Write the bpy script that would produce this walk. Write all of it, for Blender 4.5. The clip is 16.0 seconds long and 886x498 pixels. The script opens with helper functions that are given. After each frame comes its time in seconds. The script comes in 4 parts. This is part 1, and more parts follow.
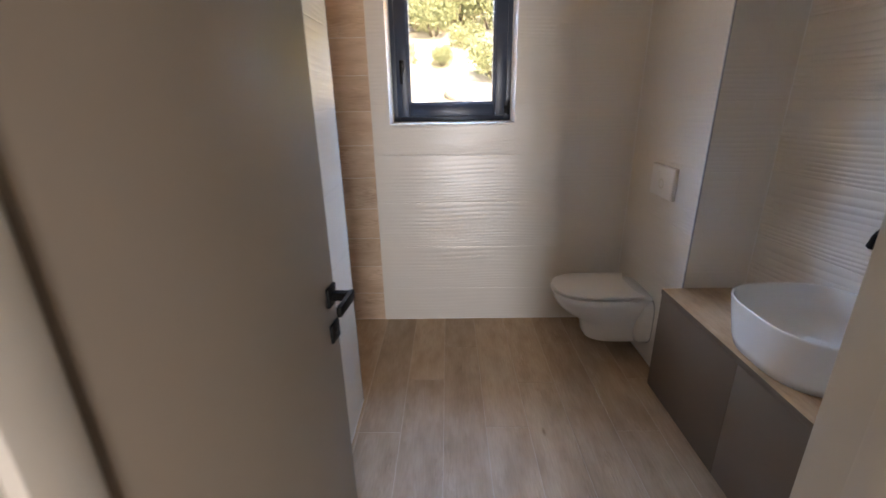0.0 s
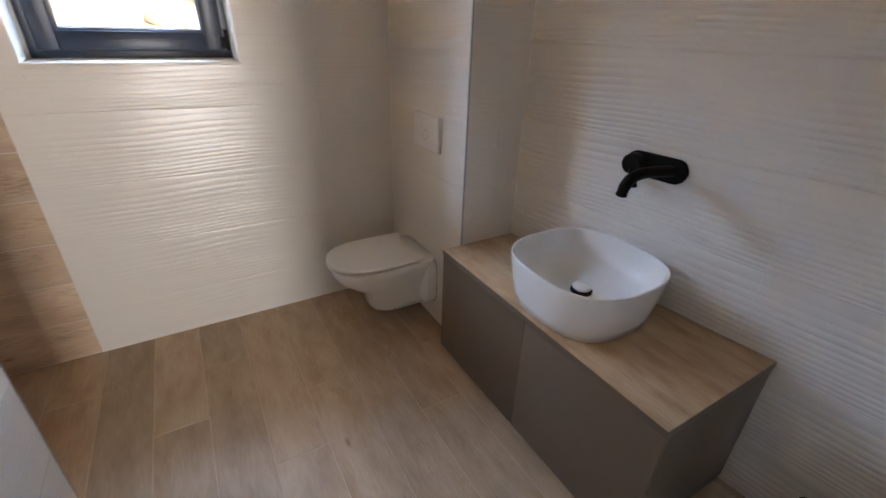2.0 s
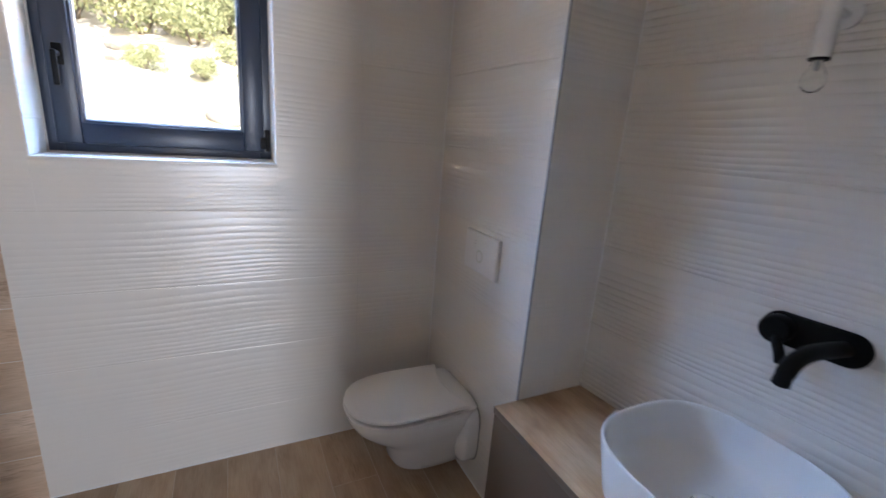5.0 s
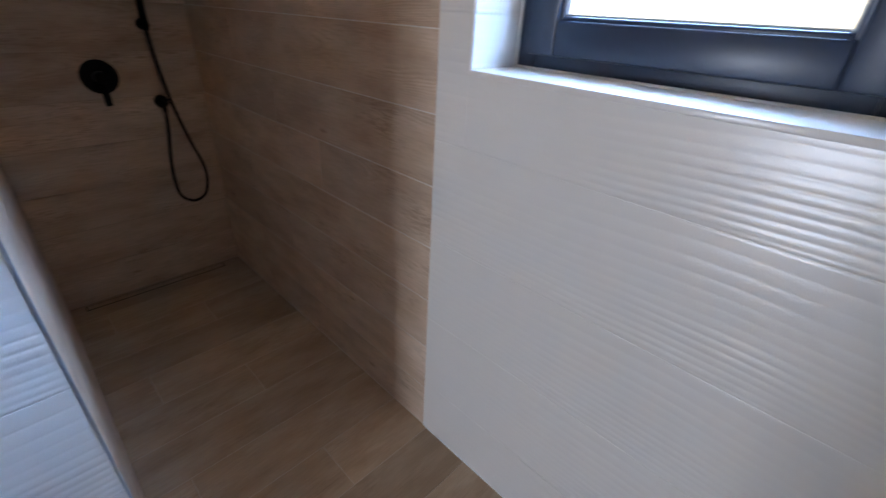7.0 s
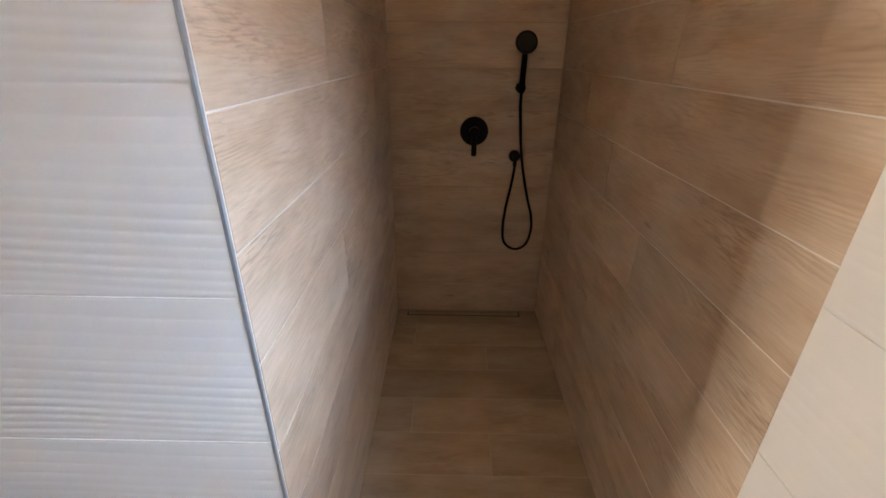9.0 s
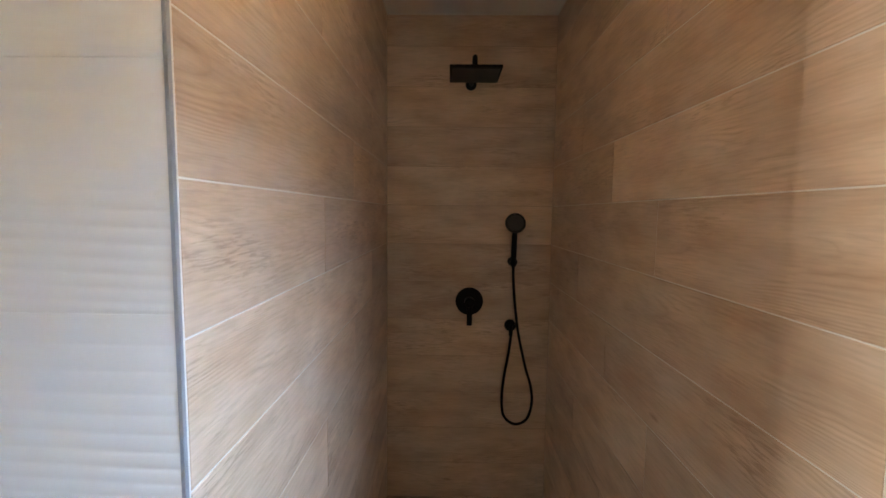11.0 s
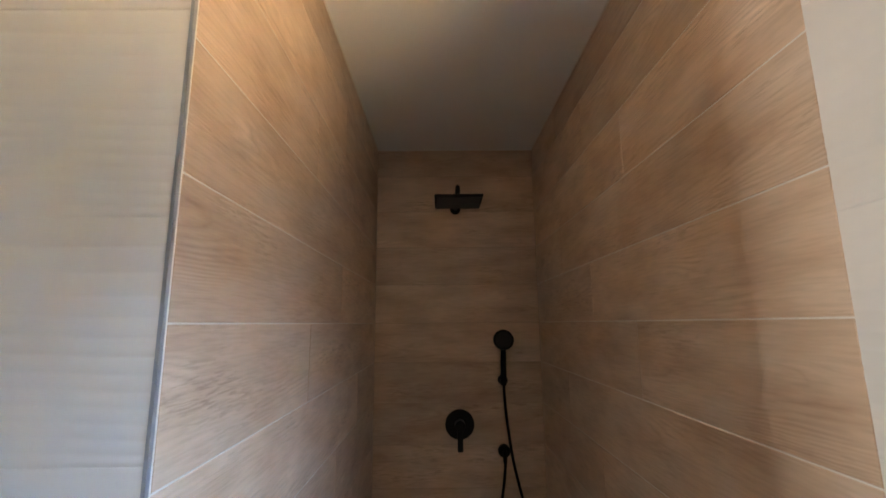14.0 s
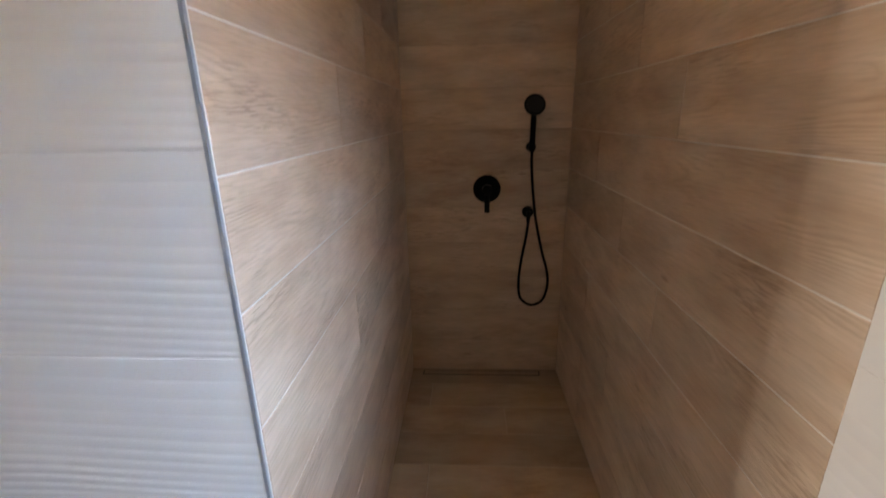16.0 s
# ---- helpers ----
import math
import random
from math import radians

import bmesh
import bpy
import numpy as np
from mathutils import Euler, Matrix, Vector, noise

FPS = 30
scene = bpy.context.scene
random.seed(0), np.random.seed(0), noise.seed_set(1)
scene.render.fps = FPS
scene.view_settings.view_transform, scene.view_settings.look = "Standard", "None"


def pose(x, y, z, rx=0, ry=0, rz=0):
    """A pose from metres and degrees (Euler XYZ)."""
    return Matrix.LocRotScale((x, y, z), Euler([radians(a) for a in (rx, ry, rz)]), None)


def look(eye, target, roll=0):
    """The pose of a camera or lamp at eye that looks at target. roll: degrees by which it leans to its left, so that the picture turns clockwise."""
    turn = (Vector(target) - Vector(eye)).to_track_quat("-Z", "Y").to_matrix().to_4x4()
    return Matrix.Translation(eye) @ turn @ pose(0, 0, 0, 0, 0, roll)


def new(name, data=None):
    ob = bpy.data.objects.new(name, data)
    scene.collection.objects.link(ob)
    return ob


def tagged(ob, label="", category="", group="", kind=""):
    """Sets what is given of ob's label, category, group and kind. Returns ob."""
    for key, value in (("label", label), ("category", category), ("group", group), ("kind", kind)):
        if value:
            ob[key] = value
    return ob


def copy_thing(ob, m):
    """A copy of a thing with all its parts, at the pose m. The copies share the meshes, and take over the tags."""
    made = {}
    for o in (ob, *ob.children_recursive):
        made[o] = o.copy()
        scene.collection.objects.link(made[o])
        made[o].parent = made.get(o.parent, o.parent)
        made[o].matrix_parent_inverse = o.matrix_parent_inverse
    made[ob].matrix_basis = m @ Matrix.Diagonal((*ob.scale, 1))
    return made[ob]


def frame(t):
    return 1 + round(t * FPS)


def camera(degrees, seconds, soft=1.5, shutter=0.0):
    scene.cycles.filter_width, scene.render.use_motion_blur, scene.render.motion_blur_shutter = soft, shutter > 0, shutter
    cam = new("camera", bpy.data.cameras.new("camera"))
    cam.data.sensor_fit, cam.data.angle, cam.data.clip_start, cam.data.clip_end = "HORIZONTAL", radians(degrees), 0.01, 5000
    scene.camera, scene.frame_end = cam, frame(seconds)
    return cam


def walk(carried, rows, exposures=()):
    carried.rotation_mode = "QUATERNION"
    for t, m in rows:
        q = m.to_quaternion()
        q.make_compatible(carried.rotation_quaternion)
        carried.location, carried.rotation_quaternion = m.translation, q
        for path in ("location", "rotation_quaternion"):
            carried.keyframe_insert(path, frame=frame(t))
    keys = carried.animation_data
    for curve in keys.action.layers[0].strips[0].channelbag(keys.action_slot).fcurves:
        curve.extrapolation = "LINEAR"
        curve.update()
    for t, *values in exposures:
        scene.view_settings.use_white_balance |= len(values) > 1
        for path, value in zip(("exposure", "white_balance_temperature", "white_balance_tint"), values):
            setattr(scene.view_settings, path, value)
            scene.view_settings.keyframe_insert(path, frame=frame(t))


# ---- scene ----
cam = camera(92.0, 16.0, shutter=0.3)
PATH = [
    (0, (0.462, -2.686, 1.472), (0.428, -0.801, 0.803), -1.1),
    (0.5, (0.526, -2.492, 1.477), (0.68, -0.67, 0.666), -1.1),
    (1, (0.551, -2.391, 1.468), (0.997, -0.647, 0.596), -1.1),
    (1.5, (0.562, -2.312, 1.48), (1.252, -0.666, 0.577), -0.3),
    (2, (0.593, -2.271, 1.472), (1.509, -0.744, 0.56), 1.7),
    (2.5, (0.626, -2.236, 1.509), (1.702, -0.832, 0.575), 2.1),
    (3, (0.633, -2.227, 1.497), (1.837, -0.849, 0.689), 2.1),
    (3.2, (0.628, -2.222, 1.506), (1.86, -0.821, 0.785), 2.2),
    (5.5, (0.769, -1.587, 1.459), (1.319, 0.26, 0.923), 5.85),
    (5.8, (0.82, -1.385, 1.423), (1.07, 0.497, 0.797), 5.05),
    (6, (0.806, -1.244, 1.45), (0.896, 0.614, 0.713), 4.8),
    (6.5, (0.818, -0.984, 1.412), (0.213, 0.704, 0.528), 3.4),
    (7, (0.81, -0.807, 1.441), (-0.384, 0.466, 0.464), 3.3),
    (7.5, (0.747, -0.738, 1.417), (-0.751, 0.174, 0.456), 2.8),
    (8, (0.651, -0.679, 1.429), (-1.024, -0.149, 0.473), 1.3),
    (8.5, (0.585, -0.611, 1.446), (-1.164, -0.445, 0.49), -0.6),
    (9, (0.545, -0.554, 1.473), (-1.27, -0.575, 0.634), 0.5),
    (9.5, (0.516, -0.543, 1.496), (-1.386, -0.616, 0.882), 1.4),
    (11.8, (0.503, -0.531, 1.578), (-1.497, -0.516, 1.602), -0.2),
    (12, (0.513, -0.534, 1.579), (-1.485, -0.514, 1.665), -0.2),
    (12.5, (0.522, -0.525, 1.586), (-1.464, -0.516, 1.822), -0.3),
    (13, (0.53, -0.529, 1.602), (-1.439, -0.51, 1.954), -0.3),
    (13.5, (0.534, -0.516, 1.605), (-1.408, -0.508, 2.085), -0.2),
    (14, (0.537, -0.517, 1.597), (-1.433, -0.503, 1.94), -0.5),
    (14.5, (0.523, -0.51, 1.566), (-1.475, -0.506, 1.671), -0.8),
    (15, (0.512, -0.526, 1.541), (-1.487, -0.515, 1.477), -1.1),
    (15.5, (0.517, -0.528, 1.509), (-1.467, -0.525, 1.26), -1.3),
    (16, (0.538, -0.534, 1.471), (-1.369, -0.643, 0.877), -1.2),
]
EXPOSURES = [(0, 1.75, 7600, 21), (0.5, 2.0, 7600, 21), (1, 2.1, 7800, 21), (2, 1.98, 7950, 20), (3, 1.97, 8100, 19), (5.3, 1.84, 6350, 19), (6, 1.74, 6350, 19), (7, 1.8, 6050, 18), (7.5, 1.82, 6300, 18), (8.5, 2.3, 8000, 20), (9, 2.52, 8500, 20), (9.7, 2.55, 8300, 18), (12, 2.52, 7500, 15), (13, 2.35, 7300, 14), (13.5, 2.2, 7150, 13), (14, 2.22, 7250, 14), (15.5, 2.32, 7650, 17), (16, 2.34, 7900, 19)]
walk(cam, [(t, look(eye, target, roll)) for t, eye, target, roll in PATH], EXPOSURES)

# ---------------------------------------------------------------- light
XT, XR, YB = 1.595, 2.0, -0.765        # toilet wall, right wall at the pivot, cistern box end
YV, TURN = -1.577, 7.4                # the right wall runs slightly askew, turned about (XR, YV)
XC = 1.895                            # where it meets the cistern box
YP, XBK = -0.86, -1.735               # shower partition end, shower back wall
YN, HC = -2.30, 2.555                 # door wall, ceiling height
WX0, WX1, WZ0, WZ1 = 0.105, 0.862, 1.32, 2.16   # window opening
DX0, DX1, DZ = 0.075, 0.868, 2.08     # door opening

world = bpy.data.worlds.new("sky")
scene.world = world
world.use_nodes = True
wn = world.node_tree
sky = wn.nodes.new("ShaderNodeTexSky")
sky.sky_type, sky.sun_disc = "NISHITA", False
sky.sun_elevation, sky.sun_rotation = radians(48), radians(160)
wn.nodes["Background"].inputs[1].default_value = 0.12
wn.links.new(sky.outputs[0], wn.nodes["Background"].inputs[0])

sun = new("sun", bpy.data.lights.new("sun", "SUN"))
sun.data.energy, sun.data.angle, sun.data.color = 5.0, radians(0.5), (1.0, 0.93, 0.82)
sun.matrix_world = look((1.5, -6, 8), (0.5, 0.5, 0))


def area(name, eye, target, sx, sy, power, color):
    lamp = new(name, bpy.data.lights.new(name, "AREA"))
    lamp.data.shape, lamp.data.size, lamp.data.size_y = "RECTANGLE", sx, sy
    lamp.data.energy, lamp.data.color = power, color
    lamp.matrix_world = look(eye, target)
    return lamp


area("window_sky_light", (1.05, 2.4, 3.6), (0.50, 0.1, 1.7), 9.4, 2.0, 680, (0.32, 0.575, 1.0))
# added lamp, unseen below the sill, in place of sunlight bounced off the slope
area("slope_bounce_fill", (1.6, 1.35, 0.45), (0.55, 0.1, 1.75), 3.8, 0.9, 115, (1.0, 0.73, 0.38))
# added lamp for the daylight through the doorway; no corridor window is known
area("corridor_fill_light", (0.69, -5.06, 0.58), (0.62, -2.3, 0.62), 0.40, 1.05, 22, (0.74, 0.87, 1.0))


# ---------------------------------------------------------------- materials
def material(name):
    m = bpy.data.materials.new(name)
    m.use_nodes = True
    nt = m.node_tree
    return m, nt, nt.nodes["Principled BSDF"]


def node(nt, kind, **values):
    n = nt.nodes.new(kind)
    for key, value in values.items():
        n.inputs[key].default_value = value
    return n


def ramp(nt, fac, stops):
    r = nt.nodes.new("ShaderNodeValToRGB")
    while len(r.color_ramp.elements) < len(stops):
        r.color_ramp.elements.new(0.5)
    for e, (p, c) in zip(r.color_ramp.elements, stops):
        e.position, e.color = p, (*c, 1)
    nt.links.new(fac, r.inputs[0])
    return r.outputs[0]


def bump(nt, bsdf, height, strength, distance):
    b = node(nt, "ShaderNodeBump", Strength=strength, Distance=distance)
    nt.links.new(height, b.inputs["Height"])
    nt.links.new(b.outputs[0], bsdf.inputs["Normal"])


def plain(name, c0, c1, rough, scale=6.0, fine=90.0, relief=0.0006, metal=0.0, spec=0.5, uneven=0.12):
    """Paint, ceramic or metal with soft stains, fine grain and uneven gloss."""
    m, nt, p = material(name)
    co = nt.nodes.new("ShaderNodeTexCoord")
    big = node(nt, "ShaderNodeTexNoise", Scale=scale, Detail=4.0)
    small = node(nt, "ShaderNodeTexNoise", Scale=fine, Detail=3.0)
    for n in (big, small):
        nt.links.new(co.outputs["Object"], n.inputs["Vector"])
    tint = nt.nodes.new("ShaderNodeMix")
    tint.data_type = "RGBA"
    tint.inputs[6].default_value, tint.inputs[7].default_value = (*c0, 1), (*c1, 1)
    nt.links.new(big.outputs[0], tint.inputs[0])
    nt.links.new(tint.outputs[2], p.inputs["Base Color"])
    gloss = nt.nodes.new("ShaderNodeMapRange")
    gloss.inputs["To Min"].default_value, gloss.inputs["To Max"].default_value = rough * (1 - uneven), rough * (1 + uneven)
    nt.links.new(big.outputs[0], gloss.inputs[0])
    p.inputs["Roughness"].default_value = rough
    if uneven:
        nt.links.new(gloss.outputs[0], p.inputs["Roughness"])
    p.inputs["Metallic"].default_value = metal
    p.inputs["Specular IOR Level"].default_value = spec
    if relief:
        bump(nt, p, small.outputs[0], 0.35, relief)
    return m


def wood(name, dark, mid, light, rough, flame_depth=0.8, knots=True, pores=0.7):
    """Oak look with grain along local x; every board differs by its own random number."""
    m, nt, p = material(name)
    L = nt.links.new
    co = nt.nodes.new("ShaderNodeTexCoord")
    info = nt.nodes.new("ShaderNodeObjectInfo")
    off = nt.nodes.new("ShaderNodeVectorMath")
    off.operation = "MULTIPLY_ADD"
    comb = nt.nodes.new("ShaderNodeCombineXYZ")
    L(info.outputs["Random"], comb.inputs[0])
    L(info.outputs["Random"], comb.inputs[1])
    L(info.outputs["Random"], comb.inputs[2])
    off.inputs[1].default_value = (37.0, 11.0, 23.0)
    L(comb.outputs[0], off.inputs[0])
    L(co.outputs["Object"], off.inputs[2])
    stretch = nt.nodes.new("ShaderNodeMapping")
    stretch.inputs["Scale"].default_value = (1.7, 5.0, 5.0)
    L(off.outputs[0], stretch.inputs[0])
    warp = node(nt, "ShaderNodeTexNoise", Scale=1.9, Detail=5.0, Distortion=0.3)
    L(stretch.outputs[0], warp.inputs["Vector"])

    def calc(op, x, y=None, c=0.0):
        k = nt.nodes.new("ShaderNodeMath")
        k.operation = op
        for slot, value in ((0, x), (1, y)):
            if value is None:
                k.inputs[slot].default_value = c
            else:
                L(value, k.inputs[slot])
        if y is None:
            k.inputs[1].default_value = c
        return k.outputs[0]

    # flame figure: nested arches along the board
    split = nt.nodes.new("ShaderNodeSeparateXYZ")
    L(co.outputs["Object"], split.inputs[0])
    shift = calc("MULTIPLY_ADD", info.outputs["Random"], None, 0.12)
    shift.node.inputs[2].default_value = -0.16
    across = calc("ADD", split.outputs[2], shift)
    arch = calc("MULTIPLY", calc("MULTIPLY", across, across), None, 1000.0)
    along = calc("MULTIPLY", split.outputs[0], None, 8.0)
    flame = calc("ADD", arch, along)
    wobble = calc("MULTIPLY", warp.outputs[0], None, 4.5)
    rings_out = calc("ADD", flame, wobble)
    saw = nt.nodes.new("ShaderNodeMath")
    saw.operation = "PINGPONG"
    saw.inputs[1].default_value = 0.5
    L(rings_out, saw.inputs[0])
    fibre_map = nt.nodes.new("ShaderNodeMapping")
    fibre_map.inputs["Scale"].default_value = (9.0, 120.0, 120.0)
    L(off.outputs[0], fibre_map.inputs[0])
    fibre = node(nt, "ShaderNodeTexNoise", Scale=1.6, Detail=4.0)
    L(fibre_map.outputs[0], fibre.inputs["Vector"])
    patch = node(nt, "ShaderNodeTexNoise", Scale=2.6, Detail=3.0)
    L(stretch.outputs[0], patch.inputs["Vector"])
    base = ramp(nt, patch.outputs[0], [(0.28, dark), (0.5, mid), (0.72, light)])
    mix = nt.nodes.new("ShaderNodeMix")
    mix.data_type, mix.blend_type = "RGBA", "MULTIPLY"
    figure = node(nt, "ShaderNodeTexNoise", Scale=2.1, Detail=2.0)
    L(stretch.outputs[0], figure.inputs["Vector"])
    L(ramp(nt, figure.outputs[0], [(0.51, (0.02, 0.02, 0.02)), (0.65, (flame_depth,) * 3)]), mix.inputs[0])
    L(base, mix.inputs[6])
    L(ramp(nt, saw.outputs[0], [(0.0, (0.80, 0.76, 0.72)), (0.10, (0.94, 0.92, 0.90)), (0.26, (1.0, 1.0, 1.0)), (0.46, (1.10, 1.11, 1.12))]), mix.inputs[7])
    mix2 = nt.nodes.new("ShaderNodeMix")
    mix2.data_type, mix2.blend_type = "RGBA", "MULTIPLY"
    mix2.inputs[0].default_value = 0.34
    L(mix.outputs[2], mix2.inputs[6])
    L(ramp(nt, fibre.outputs[0], [(0.3, (0.72, 0.70, 0.68)), (0.6, (1.06, 1.06, 1.06))]), mix2.inputs[7])
    # short dark pores, in patches
    pore_map = nt.nodes.new("ShaderNodeMapping")
    pore_map.inputs["Scale"].default_value = (20.0, 210.0, 210.0)
    L(off.outputs[0], pore_map.inputs[0])
    pore = node(nt, "ShaderNodeTexNoise", Scale=1.0, Detail=3.0, Distortion=0.6)
    L(pore_map.outputs[0], pore.inputs["Vector"])
    mix4 = nt.nodes.new("ShaderNodeMix")
    mix4.data_type, mix4.blend_type = "RGBA", "MULTIPLY"
    L(ramp(nt, warp.outputs[0], [(0.50, (0.04, 0.04, 0.04)), (0.68, (pores,) * 3)]), mix4.inputs[0])
    L(mix2.outputs[2], mix4.inputs[6])
    L(ramp(nt, pore.outputs[0], [(0.36, (0.60, 0.54, 0.48)), (0.50, (1.0, 1.0, 1.0)), (0.66, (1.12, 1.13, 1.14))]), mix4.inputs[7])
    tone = nt.nodes.new("ShaderNodeHueSaturation")
    vary = nt.nodes.new("ShaderNodeMapRange")
    vary.inputs["To Min"].default_value, vary.inputs["To Max"].default_value = 0.86, 1.1
    L(info.outputs["Random"], vary.inputs[0])
    L(vary.outputs[0], tone.inputs["Value"])
    L(mix4.outputs[2], tone.inputs["Color"])
    out = tone.outputs[0]
    if knots:
        kmap = nt.nodes.new("ShaderNodeMapping")
        kmap.inputs["Scale"].default_value = (1.6, 5.0, 5.0)
        L(off.outputs[0], kmap.inputs[0])
        cell = node(nt, "ShaderNodeTexVoronoi", Scale=1.3)
        L(kmap.outputs[0], cell.inputs["Vector"])
        mix3 = nt.nodes.new("ShaderNodeMix")
        mix3.data_type, mix3.blend_type = "RGBA", "MULTIPLY"
        mix3.inputs[0].default_value = 1.0
        L(out, mix3.inputs[6])
        L(ramp(nt, cell.outputs["Distance"], [(0.02, (0.62, 0.55, 0.48)), (0.07, (1, 1, 1))]), mix3.inputs[7])
        out = mix3.outputs[2]
    L(out, p.inputs["Base Color"])
    L(ramp(nt, fibre.outputs[0], [(0.3, (rough * 1.15,) * 3), (0.7, (rough * 0.85,) * 3)]), p.inputs["Roughness"])
    bump(nt, p, fibre.outputs[0], 0.3, 0.0012)
    return m


M_TILE = plain("satin_cream_tile", (0.722, 0.675, 0.614), (0.728, 0.681, 0.620), 0.29, 0.9, 240.0, 0.0, spec=0.7, uneven=0.0)
M_GROUT = plain("pale_grout", (0.70, 0.66, 0.60), (0.77, 0.73, 0.67), 0.8, 20.0, 300.0)
M_GROUT_WARM = plain("sand_grout", (0.52, 0.42, 0.32), (0.60, 0.49, 0.38), 0.85, 20.0, 300.0)
M_GROUT_BROWN = plain("brown_grout", (0.42, 0.30, 0.20), (0.50, 0.37, 0.26), 0.85, 20.0, 300.0)
M_CAULK = plain("white_silicone", (0.80, 0.79, 0.77), (0.84, 0.83, 0.81), 0.4, 20.0, 200.0, 0.0)
M_WOOD = wood("oak_look_wall_tile", (0.50, 0.34, 0.228), (0.61, 0.44, 0.308), (0.69, 0.52, 0.385), 0.36, 0.7)
M_FLOOR = wood("oak_look_floor_tile", (0.40, 0.275, 0.175), (0.475, 0.338, 0.225), (0.53, 0.395, 0.275), 0.5, 0.3, True, 0.5)
M_TOP = wood("oak_worktop", (0.34, 0.205, 0.112), (0.50, 0.328, 0.192), (0.58, 0.41, 0.262), 0.33, 0.35, True, 0.25)
M_CAB = plain("taupe_matt_lacquer", (0.134, 0.094, 0.064), (0.146, 0.104, 0.072), 0.45, 4.0, 200.0, 0.0002)
M_CERAMIC = plain("white_glazed_ceramic", (0.80, 0.79, 0.77), (0.84, 0.83, 0.81), 0.1, 3.0, 60.0, 0.0)
M_SEAT = plain("white_satin_plastic", (0.76, 0.73, 0.70), (0.80, 0.77, 0.74), 0.3, 3.0, 60.0, 0.0)
M_BLACK = plain("matt_black_metal", (0.004, 0.004, 0.004), (0.007, 0.0065, 0.006), 0.45, 20.0, 300.0, 0.0001, spec=0.12)
M_FRAME = plain("anthracite_window_profile", (0.015, 0.024, 0.044), (0.021, 0.032, 0.056), 0.34, 5.0, 200.0, 0.0001)
M_STEEL = plain("brushed_steel", (0.36, 0.375, 0.40), (0.42, 0.435, 0.46), 0.5, 20.0, 300.0, 0.0, metal=0.75)
M_CHROME = plain("chrome", (0.75, 0.75, 0.76), (0.8, 0.8, 0.81), 0.08, 20.0, 300.0, 0.0, metal=1.0)
M_DOOR = plain("warm_grey_painted_wood", (0.222, 0.178, 0.138), (0.236, 0.19, 0.148), 0.45, 2.5, 160.0, 0.0003)
M_JAMB = plain("cream_painted_wood", (0.52, 0.475, 0.41), (0.57, 0.525, 0.455), 0.4, 3.0, 160.0, 0.0003)
M_PAINT = plain("white_wall_paint", (0.74, 0.72, 0.69), (0.79, 0.77, 0.74), 0.75, 3.0, 220.0, 0.0004)
# unseen corridor walls, greyed so that less light bounces through the doorway
M_HALL = plain("grey_hall_paint", (0.30, 0.27, 0.235), (0.34, 0.305, 0.265), 0.75, 3.0, 220.0, 0.0004)
M_CEIL = plain("white_ceiling_paint", (0.76, 0.75, 0.73), (0.80, 0.79, 0.77), 0.8, 2.0, 220.0, 0.0003)
M_GASKET = plain("grey_rubber", (0.22, 0.22, 0.21), (0.3, 0.3, 0.29), 0.6, 30.0, 200.0, 0.0)
M_BEAD = plain("pale_spacer_bar", (0.6, 0.58, 0.5), (0.68, 0.66, 0.58), 0.4, 30.0, 200.0, 0.0)
# near-black that stands for shade: below the vanity and in the drain slot
M_SHADE = plain("dark_slot_shade", (0.01, 0.009, 0.008), (0.02, 0.018, 0.016), 0.6, 30.0, 200.0, 0.0)
M_DIAL = plain("dark_grey_plastic", (0.006, 0.006, 0.0065), (0.009, 0.009, 0.010), 0.4, 30.0, 200.0, 0.0, spec=0.3)


def glass(name):
    m, nt, p = material(name)
    p.inputs["Base Color"].default_value = (0.97, 0.99, 0.98, 1)
    p.inputs["Roughness"].default_value = 0.0
    p.inputs["Transmission Weight"].default_value = 1.0
    p.inputs["IOR"].default_value = 1.45
    return m


M_GLASS = glass("clear_glass")


# ---------------------------------------------------------------- building helpers
def link_mesh(name, bm, mat, parent=None, label="", smooth=None):
    me = bpy.data.meshes.new(name)
    bmesh.ops.recalc_face_normals(bm, faces=bm.faces)
    bm.to_mesh(me)
    bm.free()
    me.materials.append(mat)
    if smooth is not None:
        for poly in me.polygons:
            poly.use_smooth = True
        me.set_sharp_from_angle(angle=radians(smooth))
    ob = new(name, me)
    if parent:
        ob.parent = parent
    if label:
        tagged(ob, label)
    return ob


def part(name, bm, mat, parent, label="", smooth=35):
    return link_mesh(name, bm, mat, parent, label, smooth)


def empty(name, x, y, z, rz=0):
    ob = new(name)
    ob.matrix_world = pose(x, y, z, 0, 0, rz)
    return ob


def box(bm, x0, x1, y0, y1, z0, z1, bevel=0.0, seg=2):
    m = Matrix.LocRotScale(((x0 + x1) / 2, (y0 + y1) / 2, (z0 + z1) / 2), None, (abs(x1 - x0), abs(y1 - y0), abs(z1 - z0)))
    r = bmesh.ops.create_cube(bm, size=1, matrix=m)
    if bevel:
        es = list({e for v in r["verts"] for e in v.link_edges})
        bmesh.ops.bevel(bm, geom=es, offset=bevel, segments=seg, affect="EDGES", profile=0.5)
    return bm


def solid(x0, x1, y0, y1, z0, z1, bevel=0.0, seg=2):
    return box(bmesh.new(), x0, x1, y0, y1, z0, z1, bevel, seg)


